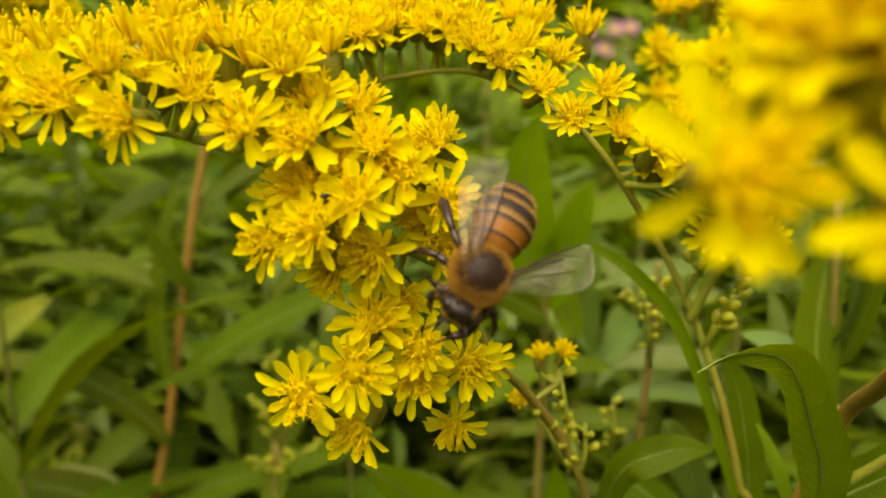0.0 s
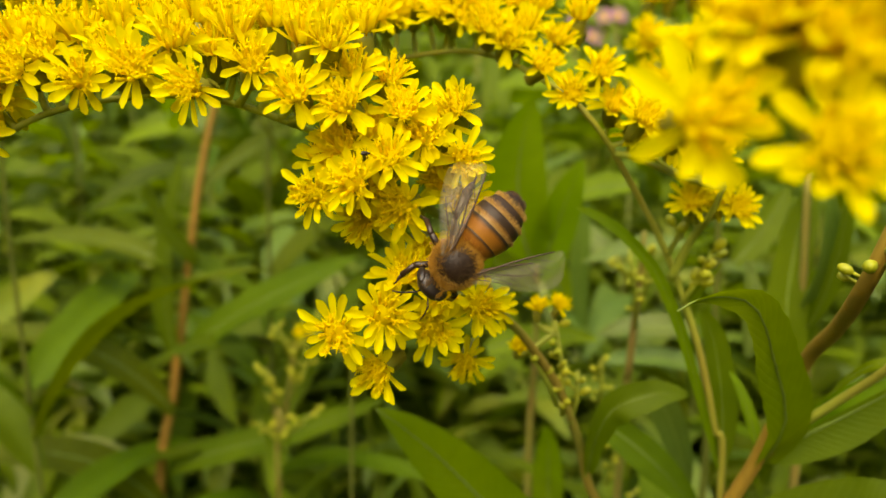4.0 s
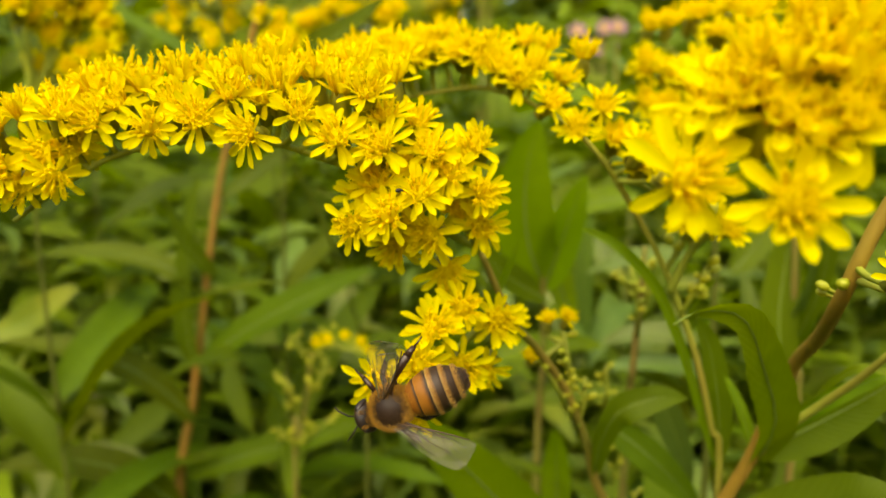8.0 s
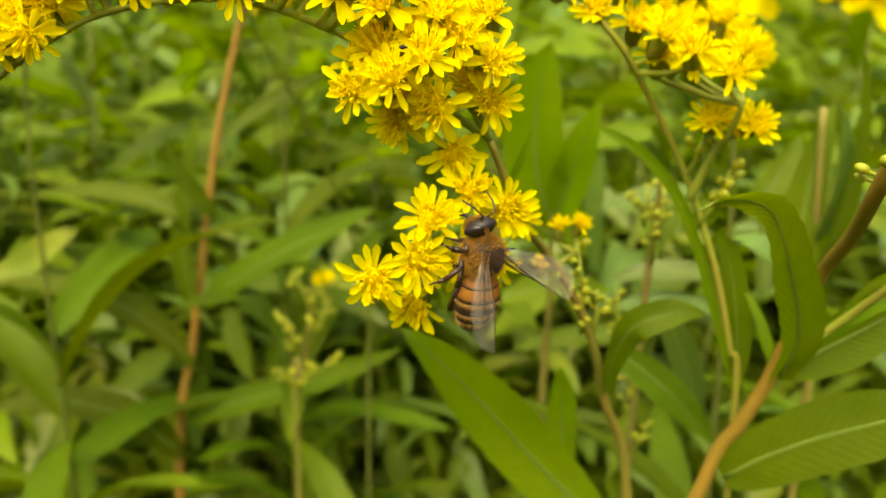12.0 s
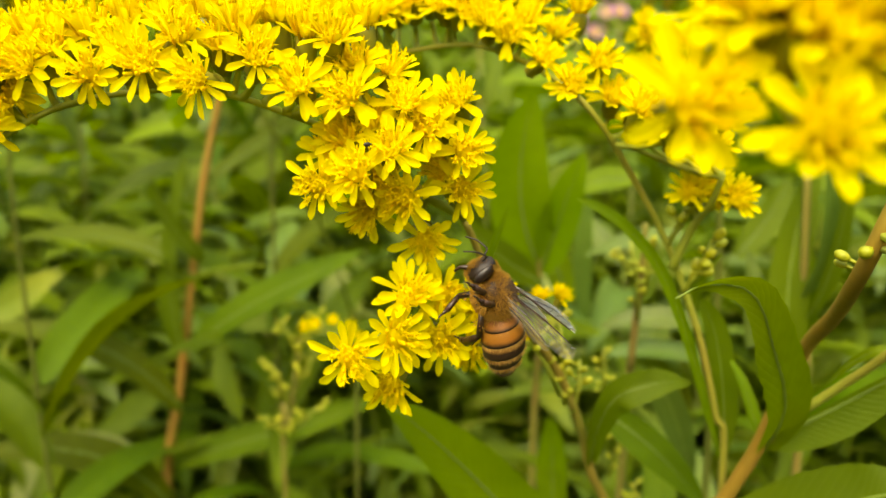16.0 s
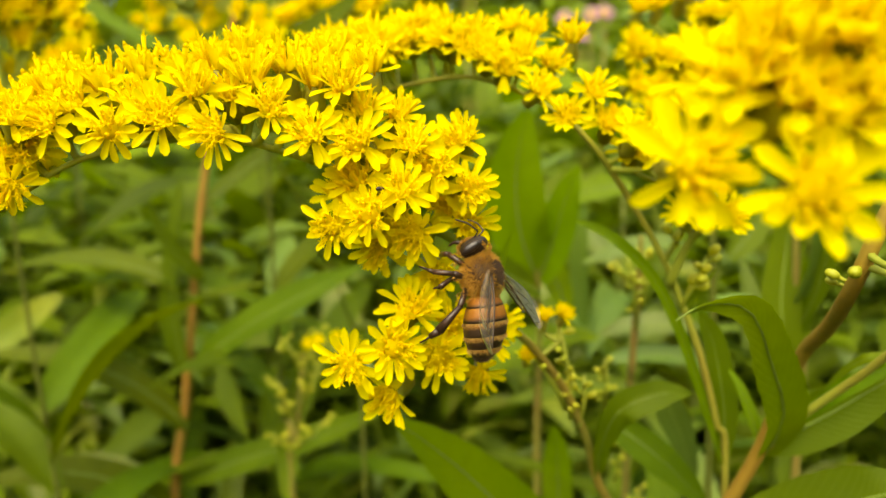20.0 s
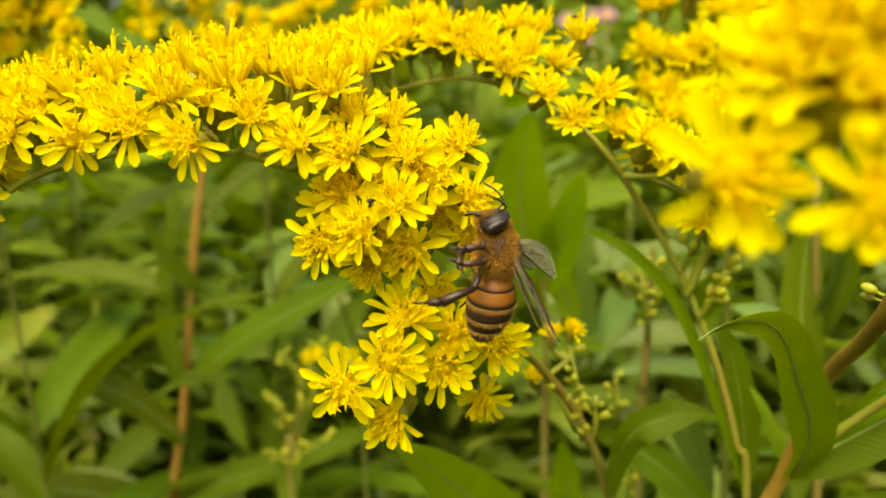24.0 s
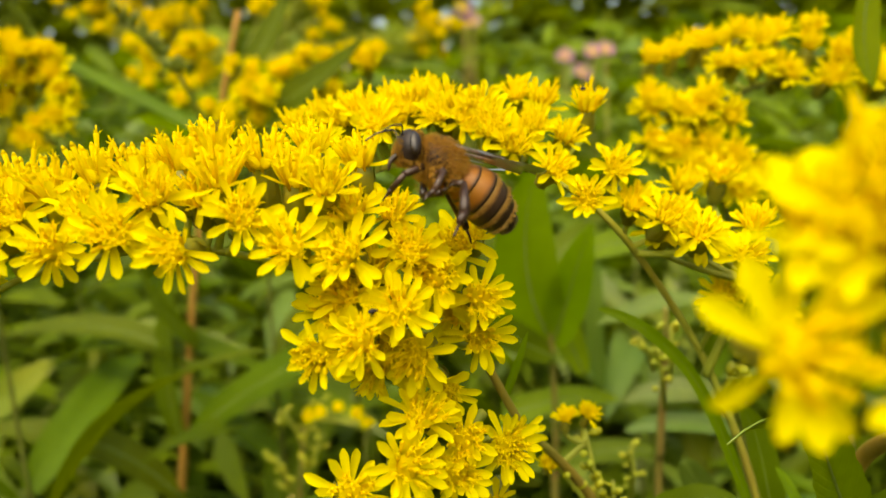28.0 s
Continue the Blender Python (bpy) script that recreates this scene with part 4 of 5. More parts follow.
# ---- broad leaves that stand out near the flowers ----
def pink_flower(spot, seed):
    """Pink blossom on a thin stem rising from the ground."""
    x, y, z = spot
    plant = thing("pink_flower", (x, y + 0.01, 0), "small pink blossom on a thin green stem", "flower", "pink blossoms")
    rnd = random.Random(seed)
    line = [Vector((0, -0.01 * u * u, z * u)) for u in [i / 8 for i in range(9)]]
    part("stem", tube(bmesh.new(), line, 0.0016, 0.0009, 6), STEM_GREEN, plant)
    for k in range(11):
        one = petal_mesh(0.0062, 0.0032, -0.1, k)
        part("petal", one, PINK, plant, "", Matrix.Translation(line[-1]) @ pose(0, 0, 0, 55) @ petal_pose(k * 33 + rnd.uniform(-8, 8), rnd.uniform(0, 40), 0.002))
    bm = bmesh.new()
    blob(bm, line[-1], (0.003, 0.003, 0.003), 8, 6)
    part("flower_disc", bm, FLORET, plant)


def grass_head(foot, mid, tip):
    """Pale seed head of a grass on its stalk."""
    base = (foot[0] + 0.07, foot[1] + 0.16, 0.0)
    grass = thing("grass_stalk", base, "pale green grass stalk with a seed head", "grass")
    line = branch(grass, base, [base, (foot[0] + 0.06, foot[1] + 0.14, 0.6), (foot[0] + 0.03, foot[1] + 0.07, 0.98), foot, mid, tip], 0.0009, 0.0004, LEAF_YELLOW, "stem")
    rnd = random.Random(9)
    for p in line[-14:]:
        for k in range(3):
            bm = bmesh.new()
            d = Vector((rnd.uniform(-1, 1), rnd.uniform(-1, 1), rnd.uniform(0.5, 1.6))).normalized()
            for v in blob(bm, (0, 0, 0), (0.0008, 0.0008, 0.0026), 6, 5):
                v.co = d.to_track_quat("Z", "Y") @ v.co + p - Vector(base) + d * 0.002
            part("spikelet", bm, LEAF_YELLOW, grass)


def tiny_beetle(spot, tilt):
    bug = thing("beetle", spot, "tiny black beetle sitting on a yellow flower", "insect", "tiny beetles")
    bug.rotation_euler = (radians(tilt), 0, 0.6)
    bug.scale = (0.6, 0.6, 0.6)
    bm = bmesh.new()
    blob(bm, (0, 0, 0.0003), (0.0007, 0.0004, 0.00035), 10, 8)
    part("body", bm, CHITIN, bug)
    bm = bmesh.new()
    blob(bm, (0.0008, 0, 0.0003), (0.00025, 0.00025, 0.0002), 8, 6)
    part("head", bm, CHITIN, bug)
    for k in (-1, 0, 1):
        for s in (-1, 1):
            part("leg", tube(bmesh.new(), [Vector((k * 0.0004, s * 0.0003, 0.0003)), Vector((k * 0.0005, s * 0.0007, 0.0004)), Vector((k * 0.0006, s * 0.0009, 0))], 0.00005, 0.00003, 4), CHITIN, bug)


BASE4 = (-0.1211, 0.2700, 0.0)
left_plant = thing("leafy_plant", BASE4, "tall herb with a reddish stem and long narrow green leaves", "plant")
branch(left_plant, BASE4, [BASE4, (-0.118, 0.262, 0.5), (-0.115, 0.256, 0.8), (-0.1098, 0.2530, 0.9327), (-0.1000, 0.2520, 0.9830), (-0.0918, 0.2520, 1.0291), (-0.0832, 0.2540, 1.0739), (-0.0636, 0.2600, 1.1457)], 0.0024, 0.0011, STEM_RUST, "stem", "reddish brown stem")
BASE5 = (0.0311, 0.2000, 0.0)
behind_plant = thing("leafy_plant", BASE5, "herb with broad green leaves behind the flowers", "plant")
branch(behind_plant, BASE5, [BASE5, (0.031, 0.2, 0.7), (0.0283, 0.2000, 0.9631), (0.0276, 0.1900, 1.0230), (0.0243, 0.1780, 1.0762)], 0.0018, 0.0006, STEM_GREEN, "stem")
BASE6 = (0.0765, 0.1300, 0.0)
tall_plant = thing("leafy_plant", BASE6, "upright herb with a straight yellowish stem and toothed leaves", "plant")
branch(tall_plant, BASE6, [BASE6, (0.07, 0.13, 0.7), (0.0738, 0.1280, 1.0067), (0.0706, 0.1260, 1.0458), (0.0679, 0.1260, 1.0822)], 0.0011, 0.0007, STEM_GREEN, "stem", "yellowish stem")
branch(third, BASE3, [(0.0473, 0.0918, 1.0412), (0.0512, 0.088, 1.0490), (0.0542, 0.084, 1.0550), (0.0562, 0.079, 1.0610), (0.0572, 0.074, 1.0670)], 0.0008, 0.0005, STEM_OLIVE)
BASE7 = (0.0390, 0.1400, 0.0)
budding_plant = thing("budding_herb", BASE7, "young goldenrod with clusters of small greenish yellow buds", "plant")
branch(budding_plant, BASE7, [BASE7, (0.035, 0.138, 0.7), (0.0384, 0.1350, 1.0000), (0.0384, 0.1320, 1.0414), (0.0388, 0.1300, 1.0601), (0.0389, 0.1300, 1.0700)], 0.0012, 0.0005, STEM_GREEN, "stem")
bud_cluster(budding_plant, BASE7, (0.0346, 0.1300, 1.0148), (0.0356, 0.1280, 1.0270), 9, 30, 0.0007, 0.0017)
bud_cluster(budding_plant, BASE7, (0.0320, 0.1300, 1.0315), (0.0315, 0.1280, 1.0443), 9, 31, 0.0007, 0.0017)
bud_cluster(budding_plant, BASE7, (0.0387, 0.1300, 1.0499), (0.0356, 0.1280, 1.0668), 8, 32, 0.0007, 0.0017)
bud_cluster(budding_plant, BASE7, (0.0397, 0.1300, 1.0551), (0.0391, 0.1280, 1.0668), 6, 33, 0.0007, 0.0017)
bud_cluster(budding_plant, BASE7, (0.0376, 0.1300, 1.0061), (0.0400, 0.1280, 1.0144), 6, 34, 0.0007, 0.0017)
bud_cluster(budding_plant, BASE7, (0.0365, 0.1300, 1.0576), (0.0332, 0.1280, 1.0656), 6, 35, 0.0007, 0.0017)
BASE8 = (-0.0540, 0.2200, 0.0)
young_plant = thing("budding_herb", BASE8, "young goldenrod set with tiny yellowish buds", "plant")
branch(young_plant, BASE8, [BASE8, (-0.0540, 0.218, 0.6), (-0.0540, 0.2150, 0.9570), (-0.0500, 0.2100, 0.9880), (-0.0450, 0.2050, 1.0180)], 0.0011, 0.0005, STEM_GREEN, "stem")
bud_cluster(young_plant, BASE8, (-0.0490, 0.2080, 0.9930), (-0.0540, 0.2040, 1.0110), 9, 60, 0.0010, 0.0032)
bud_cluster(young_plant, BASE8, (-0.0480, 0.2080, 0.9990), (-0.0390, 0.2040, 1.0170), 9, 61, 0.0010, 0.0032)
bud_cluster(young_plant, BASE8, (-0.0460, 0.2080, 1.0090), (-0.0500, 0.2040, 1.0250), 8, 62, 0.0010, 0.0032)
bud_cluster(young_plant, BASE8, (-0.0460, 0.2080, 1.0130), (-0.0390, 0.2040, 1.0270), 8, 63, 0.0010, 0.0032)
bud_cluster(young_plant, BASE8, (-0.0500, 0.2080, 0.9810), (-0.0570, 0.2040, 0.9930), 8, 64, 0.0010, 0.0032)
bud_cluster(young_plant, BASE8, (-0.0500, 0.2080, 0.9850), (-0.0400, 0.2040, 0.9960), 7, 65, 0.0010, 0.0032)
leaf(third, BASE3, [(0.0482, 0.0912, 1.0415), (0.0484, 0.0865, 1.0495), (0.0456, 0.0822, 1.0567), (0.0418, 0.0782, 1.0630), (0.0386, 0.0748, 1.0688), (0.0352, 0.0720, 1.0730), (0.0308, 0.0694, 1.0747), (0.0272, 0.0672, 1.0750), (0.0239, 0.0652, 1.0742)], 0.0116, (0.20, -0.80, -0.15), LEAF_LIGHT, "green leaf with its tip curled over", 0.28, 0.035, 0, blunt=1.45)
leaf(arch_plant, BASE, [(0.0287, 0.1150, 0.9985), (0.0128, 0.1160, 1.0107), (0.0031, 0.1120, 1.0297), (-0.0119, 0.1000, 1.0463)], 0.016, (-0.15, -0.8, 0.62), LEAF_LIGHT, "broad green leaf with fine teeth", 0.2, 0.02, 1)
leaf(arch_plant, BASE, [(0.0232, 0.0995, 1.0345), (0.0232, 0.0960, 1.0425), (0.0252, 0.0942, 1.0488), (0.0302, 0.0935, 1.0515), (0.0335, 0.0937, 1.0520), (0.0372, 0.0942, 1.0514)], 0.0066, (0.35, -0.75, 0.55), LEAF_MID, "", 0.3, 0.01, 2)
leaf(arch_plant, BASE, [(0.0306, 0.1650, 0.9756), (0.0272, 0.1650, 0.9953), (0.0294, 0.1650, 1.0022), (0.0262, 0.1600, 1.0138)], 0.01, (-0.3, -1, 0.2), LEAF_LIGHT, "", 0.2, 0, 3)
leaf(second, BASE2, [(0.0434, 0.0958, 1.0380), (0.0398, 0.0942, 1.0480), (0.0366, 0.0934, 1.0570), (0.0338, 0.093, 1.0640), (0.0300, 0.093, 1.0715), (0.0250, 0.093, 1.0770), (0.0213, 0.0936, 1.0795), (0.0180, 0.094, 1.0808)], 0.0018, (-0.55, -0.75, 0.35), LEAF_LIGHT, "long narrow green leaf", 0.25, 0.01, 4, blunt=0.42)
leaf(second, BASE2, [(0.0446, 0.0980, 1.0360), (0.0448, 0.0988, 1.0440), (0.0438, 0.0988, 1.0510), (0.0420, 0.0982, 1.0580), (0.0404, 0.0975, 1.0615), (0.0388, 0.0970, 1.0645)], 0.0062, (0.25, -1, 0.1), LEAF_MID, "", 0.2, 0, 5)
leaf(second, BASE2, [(0.0360, 0.0958, 1.0650), (0.0375, 0.0952, 1.0680), (0.0387, 0.0946, 1.0705), (0.0402, 0.0940, 1.0725)], 0.0018, (0.5, -0.8, 0.2), LEAF_LIGHT, "", 0.2, 0, 35)
leaf(third, BASE3, [(0.0435, 0.0952, 1.0215), (0.0478, 0.0905, 1.0282), (0.0535, 0.0855, 1.0345), (0.0590, 0.0812, 1.0392), (0.0615, 0.0790, 1.0415), (0.0640, 0.0770, 1.0428)], 0.0135, (0.05, -0.72, 0.7), LEAF_MID, "broad green lower leaf", 0.15, 0.015, 6)
leaf(third, BASE3, [(0.0490, 0.0922, 1.0425), (0.0560, 0.0905, 1.0475), (0.0622, 0.0880, 1.0530), (0.0690, 0.0855, 1.0600)], 0.0105, (0.3, -0.8, 0.55), LEAF_MID, "", 0.2, 0.01, 7)
leaf(third, BASE3, [(0.0505, 0.0885, 1.0475), (0.0548, 0.0862, 1.0545), (0.0600, 0.0840, 1.0590), (0.0665, 0.0820, 1.0615)], 0.0036, (0.3, -0.8, 0.5), LEAF_LIGHT, "", 0.2, 0, 8)
leaf(third, BASE3, [(0.0535, 0.0868, 1.0530), (0.0560, 0.0850, 1.0582), (0.0585, 0.0828, 1.0612), (0.0612, 0.0808, 1.0615), (0.0624, 0.0800, 1.0608), (0.0634, 0.0792, 1.0595)], 0.0018, (0.3, -0.8, 0.5), LEAF_LIGHT, "", 0.2, 0, 9)
leaf(third, BASE3, [(0.0484, 0.0925, 1.0420), (0.0468, 0.0935, 1.0480), (0.0455, 0.0950, 1.0520), (0.0440, 0.0965, 1.0545)], 0.0030, (0.3, -0.8, 0.5), LEAF_LIGHT, "", 0.2, 0, 10)
leaf(behind_plant, BASE5, [(0.0300, 0.1210, 1.0340), (0.0370, 0.1195, 1.0300), (0.0440, 0.1180, 1.0240), (0.0500, 0.1160, 1.0160)], 0.0085, (-0.3, -0.8, 0.5), LEAF, "", 0.2, 0, 11)
leaf(left_plant, BASE4, [(-0.0936, 0.2500, 0.9990), (-0.0726, 0.2450, 1.0176), (-0.0522, 0.2400, 1.0276), (-0.0266, 0.2350, 1.0396)], 0.017, (-0.4, -0.7, 0.6), LEAF, "", 0.2, 0, 12)
leaf(left_plant, BASE4, [(-0.1043, 0.2520, 0.9498), (-0.0784, 0.2450, 0.9643), (-0.0508, 0.2400, 0.9688), (-0.0183, 0.2300, 0.9896)], 0.015, (-0.3, -0.7, 0.7), LEAF, "", 0.2, 0, 13)
leaf(left_plant, BASE4, [(-0.0970, 0.2520, 0.9924), (-0.1034, 0.2500, 1.0118), (-0.0998, 0.2500, 1.0407), (-0.0926, 0.2550, 1.0697)], 0.0165, (-0.7, -0.9, 0.1), LEAF, "", 0.2, 0, 14)
leaf(left_plant, BASE4, [(-0.0882, 0.2500, 1.0318), (-0.0887, 0.2450, 1.0417), (-0.0980, 0.2400, 1.0450), (-0.0998, 0.2400, 1.0651)], 0.007, (0.5, -0.8, 0.2), LEAF, "", 0.2, 0, 15)
leaf(left_plant, BASE4, [(-0.1001, 0.2500, 0.9742), (-0.1145, 0.2450, 1.0000), (-0.1362, 0.2400, 1.0122), (-0.1654, 0.2400, 1.0103)], 0.015, (0.2, -0.6, 0.8), LEAF, "", 0.2, 0, 16)
leaf(left_plant, BASE4, [(-0.1080, 0.2500, 0.9345), (-0.1205, 0.2400, 0.9628), (-0.1452, 0.2350, 0.9705), (-0.1684, 0.2300, 0.9642)], 0.018, (0.2, -0.6, 0.8), LEAF, "", 0.2, 0, 17)
leaf(left_plant, BASE4, [(-0.0894, 0.2500, 1.0252), (-0.1080, 0.2550, 1.0396), (-0.1352, 0.2600, 1.0454), (-0.1673, 0.2650, 1.0356)], 0.013, (0.2, -0.5, 0.8), LEAF, "", 0.2, 0, 18)
leaf(left_plant, BASE4, [(-0.0838, 0.2550, 1.0612), (-0.0750, 0.2600, 1.0690), (-0.0572, 0.2600, 1.0817), (-0.0451, 0.2650, 1.0845)], 0.013, (-0.3, -0.6, 0.7), LEAF, "", 0.2, 0, 19)
leaf(left_plant, BASE4, [(-0.1984, 0.2900, 0.9970), (-0.1822, 0.2880, 1.0001), (-0.1697, 0.2860, 1.0133), (-0.1555, 0.2840, 1.0198)], 0.017, (0.2, -0.8, 0.5), LEAF_YELLOW, "yellowing leaf", 0.2, 0, 20)
leaf(left_plant, BASE4, [(-0.1620, 0.2600, 0.9527), (-0.1488, 0.2580, 0.9587), (-0.1317, 0.2560, 0.9607), (-0.1175, 0.2540, 0.9527)], 0.008, (0.2, -0.6, 0.8), LEAF_YELLOW, "yellowing leaf", 0.2, 0, 21)
leaf(left_plant, BASE4, [(-0.0722, 0.2600, 1.1066), (-0.0559, 0.2500, 1.1114), (-0.0370, 0.2400, 1.1174), (-0.0198, 0.2300, 1.1320)], 0.015, (-0.4, -0.8, 0.4), LEAF, "", 0.2, 0, 22)
leaf(left_plant, BASE4, [(-0.0738, 0.2600, 1.1008), (-0.0902, 0.2700, 1.1134), (-0.1170, 0.2800, 1.1233), (-0.1520, 0.2900, 1.1444)], 0.009, (0.4, -0.6, 0.6), LEAF, "", 0.2, 0, 23)
leaf(left_plant, BASE4, [(-0.0682, 0.2600, 1.1217), (-0.0600, 0.2600, 1.1288), (-0.0491, 0.2600, 1.1412), (-0.0460, 0.2600, 1.1539)], 0.013, (-0.6, -0.8, 0.1), LEAF, "", 0.2, 0, 24)
leaf(behind_plant, BASE5, [(0.0264, 0.1850, 1.0474), (0.0183, 0.1800, 1.0601), (0.0175, 0.1750, 1.0796), (0.0219, 0.1700, 1.0946)], 0.02, (-0.2, -1, 0.1), LEAF_LIGHT, "broad green leaf", 0.2, 0, 25)
leaf(behind_plant, BASE5, [(0.0264, 0.1850, 1.0457), (0.0295, 0.1800, 1.0552), (0.0307, 0.1750, 1.0688), (0.0347, 0.1700, 1.0800)], 0.013, (-0.2, -1, 0.3), LEAF_LIGHT, "", 0.2, 0, 26)
leaf(behind_plant, BASE5, [(0.0273, 0.1850, 1.0422), (0.0168, 0.1800, 1.0487), (0.0101, 0.1750, 1.0549), (0.0022, 0.1700, 1.0653)], 0.011, (0.4, -0.8, 0.5), LEAF, "", 0.2, 0, 27)
leaf(behind_plant, BASE5, [(0.0432, 0.2000, 1.0267), (0.0400, 0.2000, 1.0416), (0.0413, 0.2000, 1.0559), (0.0427, 0.2000, 1.0647)], 0.007, (-0.1, -1, 0.1), LEAF_BLUE, "", 0.2, 0, 28)
leaf(tall_plant, BASE6, [(0.0695, 0.1250, 1.0411), (0.0647, 0.1250, 1.0538), (0.0671, 0.1280, 1.0677), (0.0722, 0.1300, 1.0829)], 0.0095, (-0.3, -1, 0.1), LEAF_MID, "", 0.2, 0.015, 29)
leaf(tall_plant, BASE6, [(0.0706, 0.1250, 1.0512), (0.0718, 0.1200, 1.0601), (0.0738, 0.1180, 1.0743), (0.0684, 0.1160, 1.0925)], 0.006, (0.4, -1, 0.1), LEAF_MID, "", 0.2, 0, 30)
leaf(tall_plant, BASE6, [(0.0696, 0.1250, 1.0562), (0.0703, 0.1200, 1.0636), (0.0717, 0.1200, 1.0717), (0.0683, 0.1200, 1.0830)], 0.006, (0.4, -1, 0.1), LEAF_BLUE, "", 0.2, 0, 31)
leaf(tall_plant, BASE6, [(0.0704, 0.1250, 1.0462), (0.0679, 0.1300, 1.0496), (0.0658, 0.1350, 1.0533), (0.0587, 0.1400, 1.0532)], 0.008, (-0.2, -0.6, 0.7), LEAF_BLUE, "", 0.2, 0, 32)
leaf(tall_plant, BASE6, [(0.0810, 0.1400, 1.1280), (0.0793, 0.1400, 1.1179), (0.0805, 0.1400, 1.1137), (0.0825, 0.1400, 1.1073)], 0.008, (0.2, -1, 0.1), LEAF_LIGHT, "", 0.2, 0, 33)
# more leaves of the herb behind the flowers
leaf(behind_plant, BASE5, [(0.0570, 0.2000, 1.0690), (0.0500, 0.2020, 1.0700), (0.0420, 0.2040, 1.0680), (0.0350, 0.2060, 1.0630)], 0.01, (0.1, -0.8, 0.6), LEAF_LIGHT, "", 0.2, 0, 50)
leaf(behind_plant, BASE5, [(0.0690, 0.1900, 1.0540), (0.0590, 0.1920, 1.0550), (0.0500, 0.1940, 1.0520), (0.0410, 0.1960, 1.0470)], 0.007, (0.1, -0.7, 0.7), LEAF_BLUE, "", 0.2, 0, 51)
leaf(behind_plant, BASE5, [(0.0360, 0.1900, 1.0350), (0.0320, 0.1920, 1.0460), (0.0290, 0.1940, 1.0540), (0.0270, 0.1960, 1.0590)], 0.01, (-0.2, -0.9, 0.2), LEAF_LIGHT, "", 0.2, 0, 52)
leaf(behind_plant, BASE5, [(0.0670, 0.1700, 1.0350), (0.0580, 0.1720, 1.0370), (0.0490, 0.1740, 1.0360), (0.0420, 0.1760, 1.0320)], 0.008, (0, -0.7, 0.7), LEAF_BLUE, "", 0.2, 0, 53)
leaf(behind_plant, BASE5, [(0.0700, 0.1700, 1.0250), (0.0600, 0.1720, 1.0280), (0.0510, 0.1740, 1.0280), (0.0430, 0.1760, 1.0240)], 0.007, (0, -0.7, 0.7), LEAF_BLUE, "", 0.2, 0, 54)
leaf(behind_plant, BASE5, [(0.0420, 0.1300, 1.0390), (0.0470, 0.1320, 1.0320), (0.0510, 0.1340, 1.0220), (0.0550, 0.1360, 1.0110)], 0.008, (-0.3, -0.9, 0.3), LEAF_BLUE, "", 0.2, 0, 55)
leaf(behind_plant, BASE5, [(0.0580, 0.2000, 1.0060), (0.0440, 0.2020, 1.0070), (0.0340, 0.2040, 1.0050), (0.0190, 0.2060, 0.9990)], 0.009, (0.1, -0.7, 0.7), LEAF_MID, "", 0.2, 0, 56)
leaf(behind_plant, BASE5, [(0.0590, 0.2000, 1.0310), (0.0620, 0.2020, 1.0420), (0.0680, 0.2040, 1.0460), (0.0760, 0.2060, 1.0490)], 0.008, (-0.2, -0.9, 0.4), LEAF_MID, "", 0.2, 0, 57)
leaf(behind_plant, BASE5, [(0.0870, 0.2000, 1.0460), (0.0950, 0.2020, 1.0530), (0.1000, 0.2040, 1.0610), (0.1040, 0.2060, 1.0690)], 0.011, (-0.2, -0.9, 0.3), LEAF_MID, "", 0.2, 0, 58)
leaf(behind_plant, BASE5, [(0.0200, 0.2100, 1.0460), (0.0260, 0.2120, 1.0580), (0.0360, 0.2140, 1.0670), (0.0460, 0.2160, 1.0730)], 0.014, (-0.3, -0.9, 0.4), LEAF_MID, "", 0.2, 0, 59)
leaf(behind_plant, BASE5, [(0.0150, 0.2100, 1.0150), (0.0260, 0.2120, 1.0190), (0.0390, 0.2140, 1.0200), (0.0520, 0.2160, 1.0160)], 0.011, (0, -0.7, 0.7), LEAF_LIGHT, "", 0.2, 0, 60)
leaf(behind_plant, BASE5, [(0.0710, 0.1500, 1.0360), (0.0730, 0.1520, 1.0440), (0.0730, 0.1540, 1.0520), (0.0710, 0.1560, 1.0580)], 0.007, (0.2, -0.9, 0.2), LEAF_BLUE, "", 0.2, 0, 61)
# pink blossoms far behind
for k, spot in enumerate([(0.0419, 0.6200, 1.1779), (0.1170, 0.6200, 1.1468), (0.1307, 0.6200, 1.1334), (0.1395, 0.6200, 1.1491), (0.1507, 0.6200, 1.1503), (0.0355, 0.6200, 1.1871)]):
    pink_flower(spot, k)
grass_head((-0.0612, 0.2000, 1.1072), (-0.0696, 0.2000, 1.1239), (-0.0807, 0.2000, 1.1377))
tiny_beetle((0.0164, 0.0935, 1.1098), 20)
tiny_beetle((-0.0096, 0.0590, 1.0918), 75)


